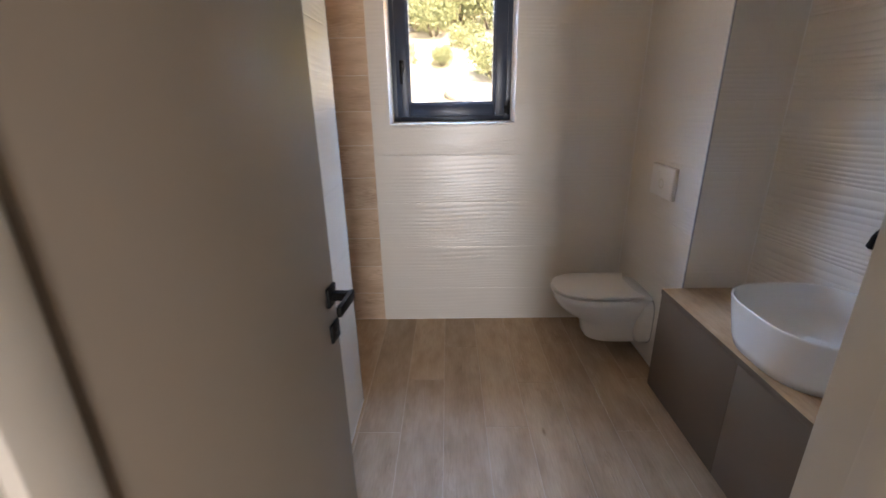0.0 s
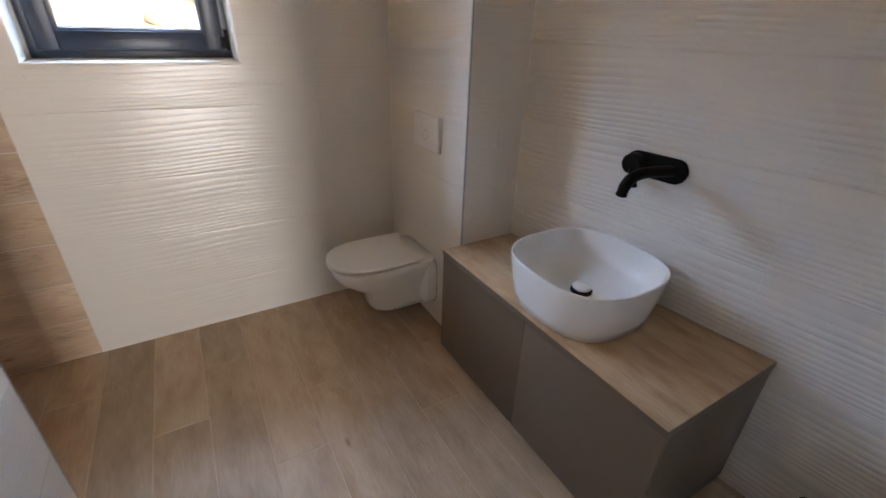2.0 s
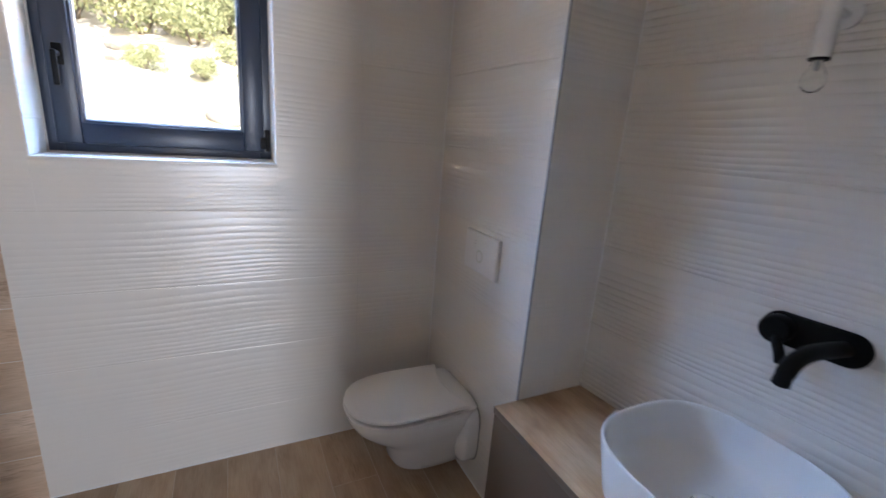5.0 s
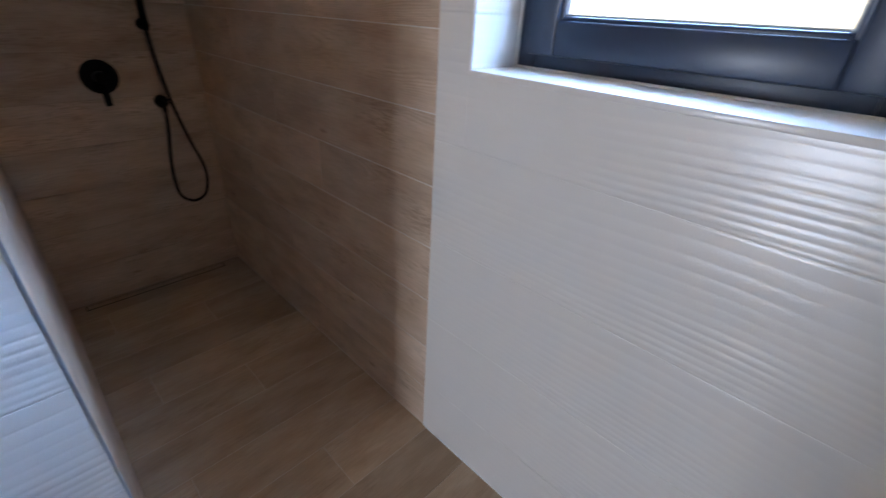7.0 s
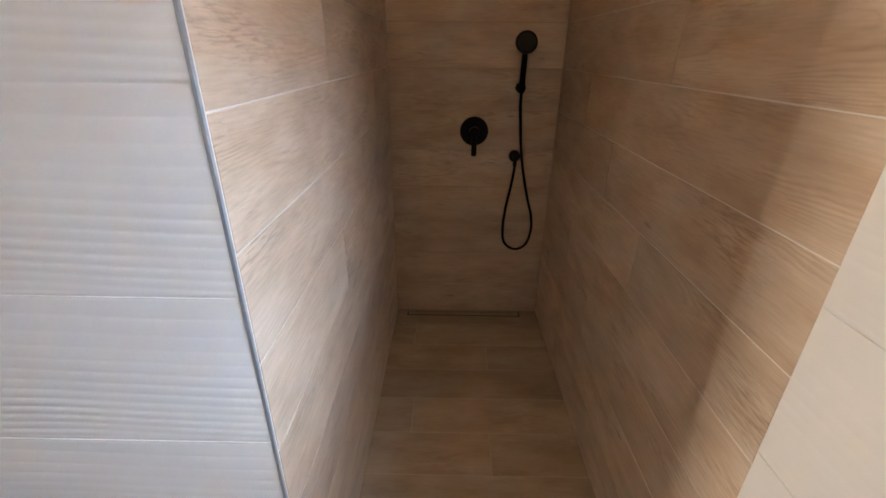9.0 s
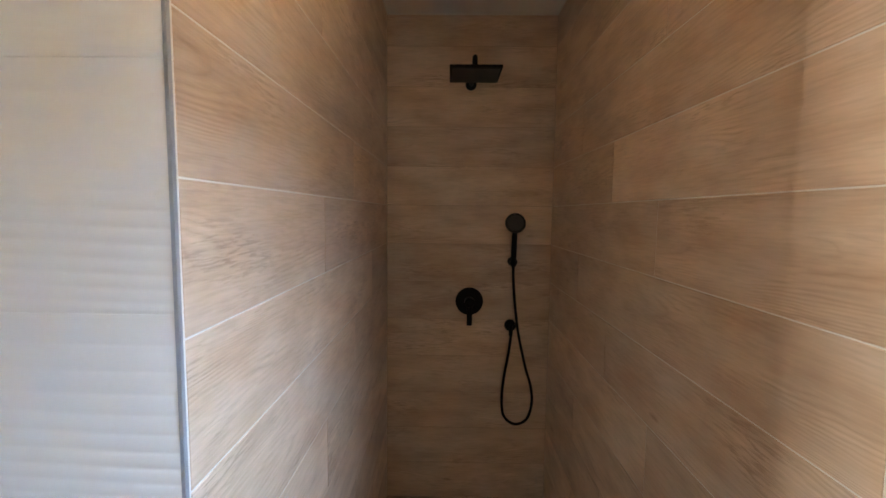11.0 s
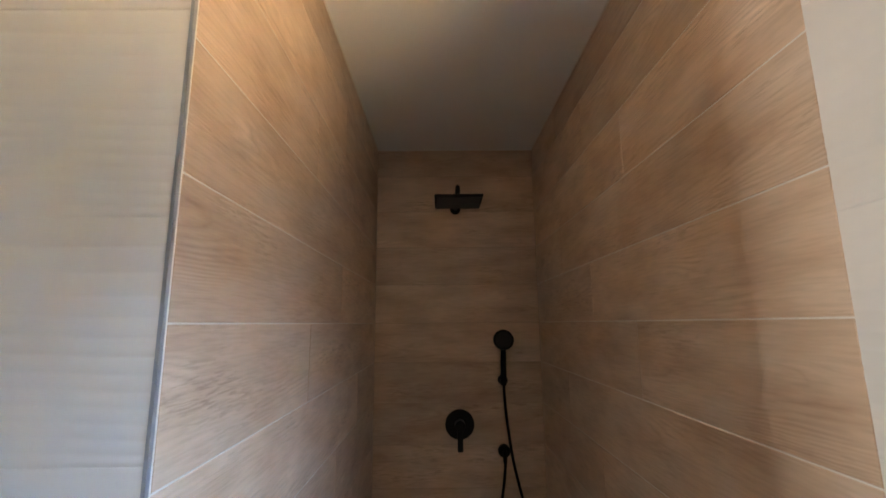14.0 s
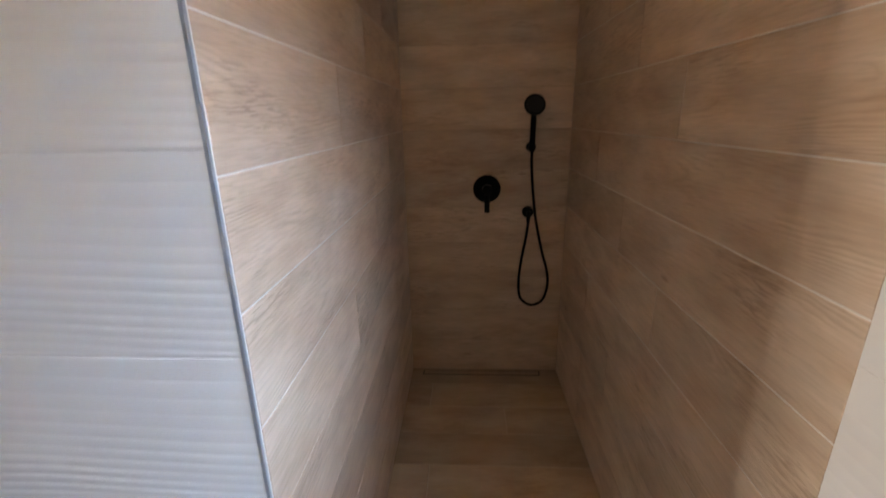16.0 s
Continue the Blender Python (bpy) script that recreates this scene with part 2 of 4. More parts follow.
def tube(bm, pts, radius, seg=12, closed_ends=True):
    """A round bar along the points; radius is one number or one for each point."""
    pts = [Vector(p) for p in pts]
    radii = radius if isinstance(radius, (list, tuple)) else [radius] * len(pts)
    rings, side = [], None
    for i, p in enumerate(pts):
        d = (pts[min(i + 1, len(pts) - 1)] - pts[max(i - 1, 0)]).normalized()
        if side is None:
            side = d.orthogonal().normalized()
        side = (side - d * side.dot(d)).normalized()
        up = d.cross(side)
        rings.append([bm.verts.new(p + radii[i] * (math.cos(a) * side + math.sin(a) * up)) for a in (2 * math.pi * k / seg for k in range(seg))])
    for a, b in zip(rings, rings[1:]):
        for k in range(seg):
            bm.faces.new((a[k], a[(k + 1) % seg], b[(k + 1) % seg], b[k]))
    if closed_ends:
        bm.faces.new(rings[0][::-1])
        bm.faces.new(rings[-1])
    return bm


def smooth_path(pts, n=8):
    """Catmull-Rom points through pts."""
    p = [Vector(q) for q in pts]
    p = [2 * p[0] - p[1], *p, 2 * p[-1] - p[-2]]
    out = []
    for i in range(1, len(p) - 2):
        for k in range(n):
            t = k / n
            out.append(0.5 * (2 * p[i] + (p[i + 1] - p[i - 1]) * t + (2 * p[i - 1] - 5 * p[i] + 4 * p[i + 1] - p[i + 2]) * t * t + (3 * p[i] - p[i - 1] - 3 * p[i + 1] + p[i + 2]) * t ** 3))
    out.append(p[-2])
    return out


def skin(bm, rings, cap_first=False, cap_last=False):
    """Faces between rings of places, all of one length."""
    vs = [[bm.verts.new(q) for q in ring] for ring in rings]
    for a, b in zip(vs, vs[1:]):
        n = len(a)
        for k in range(n):
            bm.faces.new((a[k], a[(k + 1) % n], b[(k + 1) % n], b[k]))
    if cap_first:
        bm.faces.new(vs[0][::-1])
    if cap_last:
        bm.faces.new(vs[-1])
    return bm


def lathe(bm, profile, m, seg=32):
    """Turn (radius, height) pairs about the local z of m."""
    rings = [[m @ Vector((max(r, 1e-4) * math.cos(a), max(r, 1e-4) * math.sin(a), h)) for a in (2 * math.pi * k / seg for k in range(seg))] for r, h in profile]
    return skin(bm, rings, True, True)


def rounded(cx, cy, rx, ry, power, n=64):
    """Outline of a squarish oval."""
    out = []
    for k in range(n):
        a = 2 * math.pi * k / n
        c, s = math.cos(a), math.sin(a)
        out.append((cx + rx * math.copysign(abs(c) ** (2 / power), c), cy + ry * math.copysign(abs(s) ** (2 / power), s)))
    return out


# ---------------------------------------------------------------- structure
def setting(name, bm, mat, label):
    return tagged(link_mesh(name, bm, mat), label, "", "", "structure")


TK = 0.011          # tile thickness
RC = 0.0012         # how far the joints lie back

floor = setting("floor", solid(XBK - 0.2, XR + 0.2, -5.2, 0.35, -0.32, -RC), M_GROUT_WARM, "oak-look plank tile floor with thin pale joints")
ceiling = setting("ceiling", solid(XBK - 0.2, XR + 0.2, -5.2, 0.35, HC, HC + 0.12), M_CEIL, "plain white painted ceiling")

bm = bmesh.new()
for x0, x1, z0, z1 in ((XBK - 0.2, WX0, 0, HC), (WX1, XR + 0.2, 0, HC), (WX0, WX1, 0, WZ0), (WX0, WX1, WZ1, HC)):
    box(bm, x0, x1, RC, 0.35, z0 - RC, z1)
wall_window = setting("wall_window", bm, M_GROUT, "outer wall with oak-look planks beside cream wavy tiles")
wall_shower = setting("wall_shower_back", solid(XBK - 0.2, XBK - RC, -1.0, RC, -RC, HC), M_GROUT_BROWN, "shower end wall in oak-look plank tiles")
wall_partition = setting("wall_partition", solid(XBK - 0.2, -RC, YN, YP - RC, -RC, HC), M_GROUT, "partition with wavy cream tiles outside and oak-look planks in the shower")
SKEW = pose(XR, YV, 0, 0, 0, TURN) @ pose(-XR, -YV, 0)


def wall_x(y):
    return XR + (YV - y) * math.tan(radians(TURN))


bm = solid(XR + RC, XR + 0.2, -2.46, YB + 0.1, -RC, HC)
bm.transform(SKEW)
wall_right = setting("wall_right", bm, M_GROUT, "side wall in wavy cream tiles behind the washbasin")
cistern_box = setting("wall_cistern_box", solid(XT + RC, XR + 0.25, YB + RC, RC, -RC, HC), M_GROUT, "boxed-in cistern wall with wavy cream tiles")
bm = bmesh.new()
for x0, x1, z0, z1 in ((XBK - 0.2, DX0 - 0.02, 0, HC), (DX1 + 0.02, XR + 0.25, 0, HC), (DX0 - 0.02, DX1 + 0.02, DZ + 0.02, HC)):
    box(bm, x0, x1, -2.42, YN - RC, z0 - RC, z1)
wall_door = setting("wall_door", bm, M_PAINT, "wall with the doorway, cream tiles towards the bathroom")
bm = bmesh.new()
box(bm, -0.95, -0.8, -5.2, -2.42, 0, HC)
box(bm, 1.9, 2.05, -5.2, -2.42, 0, HC)
# slot in the unseen end wall, cut to hold the added lamp
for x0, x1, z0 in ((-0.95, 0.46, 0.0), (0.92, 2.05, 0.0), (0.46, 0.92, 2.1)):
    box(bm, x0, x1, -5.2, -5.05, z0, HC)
wall_corridor = setting("wall_corridor", bm, M_HALL, "plain grey-beige walls of the corridor outside the door")


# ---------------------------------------------------------------- tiles
def wave(u, v):
    """Relief of the wavy tile, in metres, over its 1.2 by 0.3 face; it repeats from tile to tile sideways."""
    a = 2 * math.pi * u / 1.2
    s = (v + 0.0065 * math.sin(a + 0.6) + 0.0024 * math.sin(2 * a + 2.0 + 7 * v) + 0.0008 * math.sin(5 * a + 21 * v)) / 0.3
    n = 13.0 * (1.45 * s - 0.45 * s * s)
    lift = abs(math.sin(math.pi * n)) ** 0.5
    amp = 0.72 + 0.16 * math.sin(2 * a + 1.3 * n) + 0.18 * math.sin(a - 0.7 * n)
    return 0.0019 * max(0.12, amp) * lift * (1.0 - 0.35 * min(1.0, max(0.0, s)))


CACHE = {}


def wave_tile(w, h, du, dv, gain=1.0):
    """A wavy tile of w by h, cut from the full face at du, dv; local x along the wall, z up, -y outwards."""
    key = ("wave", round(w, 4), round(h, 4), round(du % 1.2, 3), round(dv, 3), gain)
    if key in CACHE:
        return CACHE[key]
    nu, nv = max(2, round(w / 0.05)), max(3, round(h / 0.0021))
    verts, faces = [], []
    for j in range(nv + 1):
        for i in range(nu + 1):
            u, v = w * i / nu, h * j / nv
            edge = min(1.0, min(v, h - v) / 0.004)
            verts.append((u, -wave(du + u, dv + v) * edge * gain, v))
    for j in range(nv):
        for i in range(nu):
            a = j * (nu + 1) + i
            faces.append((a, a + 1, a + nu + 2, a + nu + 1))
    rim = [i for i in range(nu + 1)] + [j * (nu + 1) + nu for j in range(1, nv + 1)] + [nv * (nu + 1) + i for i in range(nu - 1, -1, -1)] + [j * (nu + 1) for j in range(nv - 1, 0, -1)]
    top = len(verts)
    verts += [verts[i] for i in rim]
    base = len(verts)
    verts += [(verts[i][0], TK, verts[i][2]) for i in rim]
    for k in range(len(rim)):
        k2 = (k + 1) % len(rim)
        faces.append((top + k2, top + k, base + k, base + k2))
    me = bpy.data.meshes.new("wavy_tile")
    me.from_pydata(verts, [], faces)
    me.materials.append(M_TILE)
    me.polygons.foreach_set("use_smooth", [True] * (nu * nv) + [False] * len(rim))
    CACHE[key] = me
    return me


def slab(w, h, mat, name, bevel=0.0012):
    """A flat plank or tile of w by h; local x along it, z across, -y outwards."""
    key = (name, mat.name, round(w, 4), round(h, 4))
    if key in CACHE:
        return CACHE[key]
    b = bevel
    verts = [(0, TK, 0), (w, TK, 0), (w, TK, h), (0, TK, h), (0, b, 0), (w, b, 0), (w, b, h), (0, b, h), (b, 0, b), (w - b, 0, b), (w - b, 0, h - b), (b, 0, h - b)]
    faces = [(8, 9, 10, 11)]
    for r in (0, 4):
        faces += [(r + k, r + (k + 1) % 4, r + 4 + (k + 1) % 4, r + 4 + k) for k in range(4)]
    me = bpy.data.meshes.new(name)
    me.from_pydata(verts, [], faces)
    me.materials.append(mat)
    CACHE[key] = me
    return me


def pieces(u0, u1, v0, v1, hole):
    """The rectangle, less the hole."""
    if not hole or u1 <= hole[0] or u0 >= hole[1] or v1 <= hole[2] or v0 >= hole[3]:
        return [(u0, u1, v0, v1)]
    a0, a1, b0, b1 = hole
    out = []
    if u0 < a0:
        out.append((u0, a0, v0, v1))
    if u1 > a1:
        out.append((a1, u1, v0, v1))
    m0, m1 = max(u0, a0), min(u1, a1)
    if v0 < b0:
        out.append((m0, m1, v0, b0))
    if v1 > b1:
        out.append((m0, m1, b1, v1))
    return out


GAP = 0.0018


def wave_wall(parent, place, u0, u1, v0, v1, shift=0.0, hole=None, first=0.235, gain=1.0):
    """Tiles over a wall; place(u, v) gives the pose of a tile's lower corner."""
    v = first - 0.3
    while v < v1:
        c = u0 - ((u0 - shift) % 1.2)
        while c < u1:
            for a0, a1, b0, b1 in pieces(max(c, u0), min(c + 1.2, u1), max(v, v0), min(v + 0.3, v1), hole):
                w, h = a1 - a0 - 0.0006, b1 - b0 - GAP
                if w > 0.012 and h > 0.012:
                    ob = new("wavy_tile", wave_tile(w, h, a0 - c, b0 - v, gain))
                    ob.parent = parent
                    ob.matrix_world = place(a0 + 0.0003, b0 + GAP / 2)
            c += 1.2
        v += 0.3


def facing(axis, at):
    """Poses on a wall: 'south' looks to -y at that y, 'west' to -x, 'east' to +x, 'north' to +y; u is the world's x or y."""
    if axis == "south":
        return lambda u, v: pose(u, at, v)
    if axis == "north":
        return lambda u, v: pose(-u, at, v, 0, 0, 180)
    if axis == "west":
        return lambda u, v: pose(at, -u, v, 0, 0, -90)
    return lambda u, v: pose(at, u, v, 0, 0, 90)


# ---------------------------------------------------------------- window
def build_window():
    y0 = 0.165
    win = tagged(empty("window_1", (WX0 + WX1) / 2, y0, WZ0), "anthracite tilt-and-turn window with one clear pane", "window", "", "structure")
    cx, zb = (WX0 + WX1) / 2, WZ0
    w, h = WX1 - WX0, WZ1 - WZ0

    def ring(inset0, inset1, ya, yb, bev):
        bm = bmesh.new()
        a, b = w / 2 - inset0, w / 2 - inset1
        box(bm, -a, -b, ya, yb, inset0, h - inset0, bev)
        box(bm, b, a, ya, yb, inset0, h - inset0, bev)
        box(bm, -b, b, ya, yb, inset0, inset1, bev)
        box(bm, -b, b, ya, yb, h - inset1, h - inset0, bev)
        return bm

    part("window_frame", ring(-0.004, 0.052, 0.012, 0.085, 0.003), M_FRAME, win)
    sash = part("sash", ring(0.036, 0.112, -0.004, 0.06, 0.006), M_FRAME, win)
    part("glazing_bead", ring(0.108, 0.121, 0.006, 0.05, 0.003), M_FRAME, sash)
    part("gasket_gap", ring(0.118, 0.1235, 0.016, 0.021, 0.0), M_GASKET, sash)
    part("spacer_bar", ring(0.119, 0.126, 0.024, 0.036, 0.0), M_BEAD, sash, "pale metal spacer between the panes")
    pane = part("pane", solid(-w / 2 + 0.112, w / 2 - 0.112, 0.026, 0.034, 0.112, h - 0.112), M_GLASS, win, "clear window glass", None)
    pane.visible_shadow = False
    bm = solid(-w / 2 + 0.058, -w / 2 + 0.088, -0.012, -0.004, 0.30, 0.37, 0.003)
    handle = part("handle", bm, M_BLACK, win, "black window handle")
    bm = tube(bmesh.new(), [(-w / 2 + 0.073, -0.01, 0.335), (-w / 2 + 0.073, -0.045, 0.335)], 0.009)
    box(bm, -w / 2 + 0.064, -w / 2 + 0.082, -0.055, -0.043, 0.23, 0.345, 0.004)
    part("grip", bm, M_BLACK, handle)
    for z in (0.04, h - 0.13):
        bm = tube(bmesh.new(), [(w / 2 - 0.022, -0.004, z), (w / 2 - 0.022, -0.004, z + 0.085)], 0.009)
        box(bm, w / 2 - 0.05, w / 2 - 0.02, -0.008, 0.002, z + 0.01, z + 0.055, 0.002)
        part("hinge", bm, M_BLACK, win, "black window hinge")
    # tiled reveal and sill
    bm = bmesh.new()
    box(bm, -w / 2, w / 2, -y0 - 0.004, 0.012, -0.012, 0.002, 0.002)
    part("window_sill", bm, M_TILE, win, "cream tiled window sill")
    for s in (-1, 1):
        bm = solid(s * (w / 2 - 0.003), s * (w / 2 + 0.011), -y0 + 0.0005, 0.012, 0.002, h, 0.001)
        part("reveal", bm, M_TILE, win, "cream tiled side of the window recess")
    part("reveal", solid(-w / 2, w / 2, -y0 + 0.0005, 0.012, h - 0.003, h + 0.011, 0.001), M_TILE, win)
    for s in (-1, 1):
        part("caulk", solid(s * (w / 2 - 0.0075), s * (w / 2 - 0.003), 0.004, 0.0125, 0.002, h), M_GROUT, win)
    part("caulk", solid(-w / 2 + 0.004, w / 2 - 0.004, 0.002, 0.0125, 0.002, 0.007), M_GROUT, win)


build_window()


# ---------------------------------------------------------------- doorway and door
def build_door():
    d = tagged(empty("door_frame", (DX0 + DX1) / 2, YN, 0), "cream painted door frame with a grooved rebate", "door frame", "", "structure")
    w = (DX1 - DX0) / 2
    for s in (-1, 1):
        part("jamb", solid(s * w, s * (w + 0.02), -0.14, 0.004, 0, DZ + 0.02, 0.002), M_JAMB, d)
        part("stop", solid(s * (w - (0.022 if s < 0 else 0.008)), s * w, -0.115, -0.05, 0, DZ, 0.003), M_JAMB, d)
        part("casing", solid(s * (w - 0.004 + 0.006), s * (w + 0.07), -0.152, -0.121, 0, DZ + 0.075, 0.004), M_JAMB, d)
        part("casing", solid(s * (w + 0.004), s * (w + 0.07), 0.0005, 0.012, 0, DZ + 0.075, 0.004), M_JAMB, d)
    part("seal", solid(-w + 0.0005, -w + 0.014, -0.0495, -0.043, 0, DZ, 0.001), M_GASKET, d, "grey rubber door seal")
    part("head", solid(-w, w, -0.14, 0.004, DZ, DZ + 0.02, 0.002), M_JAMB, d)
    part("casing", solid(-w - 0.07, w + 0.07, -0.152, -0.1405, DZ + 0.005, DZ + 0.075, 0.004), M_JAMB, d)
    part("casing", solid(-w - 0.07, w + 0.07, 0.0045, 0.012, DZ + 0.005, DZ + 0.075, 0.004), M_JAMB, d)

    # leaf: local x from hinge to lock edge, -y is the face towards the room
    leaf = tagged(empty("door_1", DX0 + 0.015, YN - 0.03, 0.006, 84.1), "warm grey painted door leaf standing open", "door", "", "structure")
    L = 0.661
    part("panel", solid(0, L, 0, 0.042, 0, DZ - 0.012, 0.0025), M_DOOR, leaf)
    hx = L - 0.034
    z = 0.998
    rose = part("rosette", solid(hx - 0.026, hx + 0.026, -0.009, 0, z - 0.026, z + 0.026, 0.0025), M_BLACK, leaf, "square black rosette")
    bm = solid(hx - 0.011, hx + 0.011, -0.058, -0.009, z - 0.011, z + 0.011, 0.002)
    box(bm, hx - 0.090, hx + 0.013, -0.062, -0.05, z - 0.013, z + 0.013, 0.002)
    part("lever", bm, M_BLACK, rose, "flat black door lever")
    z = 0.896
    lock = part("lock_rosette", solid(hx - 0.026, hx + 0.026, -0.008, 0, z - 0.026, z + 0.026, 0.0025), M_BLACK, leaf, "square black lock rosette")
    bm = lathe(bmesh.new(), [(0.0, 0.0), (0.008, 0.0), (0.008, 0.003), (0.0, 0.003)], pose(hx, -0.008, z, 90), 16)
    part("key_slot", bm, M_DIAL, lock)
    part("latch_plate", solid(L - 0.0005, L + 0.002, 0.01, 0.032, 0.88, 1.10, 0.0005), M_STEEL, leaf)
    for z in (0.22, 1.0, 1.78):
        part("hinge", tube(bmesh.new(), [(0.004, 0.046, z), (0.004, 0.046, z + 0.09)], 0.006), M_STEEL, leaf)


build_door()


# ---------------------------------------------------------------- toilet
def build_toilet():
    t = tagged(empty("toilet", XT, -0.375, 0.0), "white wall-hung ceramic toilet with the lid closed", "toilet")

    def outline(front, back, half, z, n=64):
        """Long oval: round towards -x, squared at the wall."""
        out = []
        cx = (front + back) / 2
        rx = (back - front) / 2
        for k in range(n):
            a = 2 * math.pi * k / n
            c, s = math.cos(a), math.sin(a)
            p = 2.35 if c < 0 else 5.0
            out.append(Vector((cx + rx * math.copysign(abs(c) ** (2 / p), c), half * math.copysign(abs(s) ** (2 / p), s), z)))
        return out

    rings = [outline(-0.26, -0.002, 0.085, 0.085), outline(-0.325, -0.002, 0.103, 0.095), outline(-0.345, -0.001, 0.112, 0.13),
             outline(-0.355, -0.001, 0.118, 0.19), outline(-0.385, -0.001, 0.126, 0.225), outline(-0.45, -0.001, 0.145, 0.265), outline(-0.50, -0.001, 0.165, 0.31),
             outline(-0.522, -0.001, 0.176, 0.35), outline(-0.527, -0.001, 0.18, 0.378), outline(-0.52, -0.001, 0.175, 0.386), outline(-0.40, -0.03, 0.12, 0.386)]
    part("bowl", skin(bmesh.new(), rings, True, True), M_CERAMIC, t, "", 50)
    def flange(grow, x):
        return [Vector((x, y, z)) for y, z in rounded(0, 0.243, 0.174 + grow, 0.148 + grow, 4.2, 64)]

    part("wall_flange", skin(bmesh.new(), [flange(0.0, -0.004), flange(0.0, -0.052), flange(-0.006, -0.062), flange(-0.03, -0.074), flange(-0.09, -0.085)], True, True), M_CERAMIC, t, "", 50)
    # grey strip added to draw the shadow gap where the toilet meets the wall
    part("gasket_gap", skin(bmesh.new(), [flange(0.003, -0.0002), flange(0.003, -0.0042)], True, True), M_GASKET, t, "grey strip as the shadow gap between toilet and wall")
    rings = [outline(-0.14, -0.0005, 0.168, 0.380), outline(-0.14, -0.0005, 0.172, 0.385), outline(-0.135, -0.0005, 0.172, 0.392), outline(-0.125, -0.004, 0.162, 0.396)]
    part("rear_deck", skin(bmesh.new(), rings, True, True), M_CERAMIC, t, "", 50)
    rings = [outline(-0.520, -0.075, 0.172, 0.388), outline(-0.536, -0.07, 0.185, 0.3895), outline(-0.538, -0.07, 0.1865, 0.3945), outline(-0.534, -0.075, 0.183, 0.397), outline(-0.525, -0.08, 0.174, 0.397), outline(-0.515, -0.085, 0.165, 0.3935), outline(-0.48, -0.1, 0.14, 0.3935)]
    part("seat", skin(bmesh.new(), rings, True, True), M_SEAT, t, "white toilet seat", 50)

    def lid_outline(g, z):
        """Rounded front, nearly straight sides, two crisp corners and a hollow back edge between them."""
        half = 0.184 - g
        pts = []
        for k in range(37):
            a = math.pi / 2 + math.pi * k / 36
            c, s = math.cos(a), math.sin(a)
            pts.append((-0.30 - (0.235 - g) * abs(c) ** (2 / 2.4), half * math.copysign(abs(s) ** (2 / 2.4), s)))
        side = [(-0.30 + (0.222 - g * 0.5) * k / 6, -half * (1 - 0.035 * (k / 6) ** 2)) for k in range(1, 6)]
        tip = half * 0.965
        side += [(-0.072 - g * 0.5, -tip), (-0.064 - g * 0.5, -tip + 0.003), (-0.061 - g * 0.5, -tip + 0.010)]
        back = [(-0.061 - g * 0.5 - 0.042 * (1 - (q / 8) ** 2), (tip - 0.010) * q / 8) for q in range(-7, 8)]
        pts += side + back + [(x, -y) for x, y in reversed(side)]
        return [Vector((x, y, z)) for x, y in pts]

    rings = [lid_outline(0.05, 0.4065), lid_outline(0.007, 0.407), lid_outline(0.003, 0.4085), lid_outline(0.003, 0.415), lid_outline(0.005, 0.4185), lid_outline(0.010, 0.420), lid_outline(0.03, 0.4208), lid_outline(0.10, 0.4212)]
    for q in (-0.07, 0.07):
        part("lid_hinge", tube(bmesh.new(), [(-0.118, q, 0.390), (-0.118, q, 0.4075)], 0.011), M_SEAT, t)
    part("lid", skin(bmesh.new(), rings, True, True), M_SEAT, t, "smooth white closed lid", 50)


build_toilet()


def build_flush_plate():
    p = tagged(empty("flush_plate", XT, -0.437, 1.035), "white plastic flush plate on the wavy tiled wall", "flush plate")
    bm = solid(-0.017, 0.002, -0.123, 0.123, -0.082, 0.082, 0.004, 3)
    part("plate", bm, M_SEAT, p)
    # slightly dished two-part key with a round small-flush area
    part("large_button", solid(-0.0195, -0.016, -0.118, 0.118, -0.077, 0.077, 0.0025, 3), M_SEAT, p)
    bm = lathe(bmesh.new(), [(0.0, -0.001), (0.019, -0.001), (0.019, 0.0004), (0.017, 0.0008), (0.0, 0.0006)], pose(-0.0195, 0.0, -0.012, 0, -90), 40)
    part("small_button", bm, M_SEAT, p)
    ring = lathe(bmesh.new(), [(0.0250, 0.0), (0.0262, 0.0), (0.0262, 0.0004), (0.0250, 0.0004)], pose(-0.0193, 0.0, -0.012, 0, -90), 40)
    part("button_groove", ring, M_BEAD, p, "thin pale grey ring round the small button")
    for z in (0.02, 0.033, 0.046):
        part("mark", tube(bmesh.new(), [(-0.0197, 0.03, z), (-0.0197, 0.045, z + 0.002)], 0.0006, 6), M_GASKET, p)


build_flush_plate()


# ---------------------------------------------------------------- vanity
VX0, VY0, VY1, VZ = 1.494, -1.917, YB - 0.003, 0.572


def wedge(x0, y0, y1, z0, z1, back, bevel=0.001):
    """A board between the front x0 and the askew wall, less the gap at the back."""
    bm = bmesh.new()
    low = [bm.verts.new((x, y, z0)) for x, y in ((x0, y0), (wall_x(y0) - back, y0), (wall_x(y1) - back, y1), (x0, y1))]
    top = [bm.verts.new((v.co.x, v.co.y, z1)) for v in low]
    bm.faces.new(low[::-1])
    bm.faces.new(top)
    for k in range(4):
        bm.faces.new((low[k], low[(k + 1) % 4], top[(k + 1) % 4], top[k]))
    bmesh.ops.bevel(bm, geom=bm.edges[:], offset=bevel, segments=2, affect="EDGES", profile=0.5)
    return bm


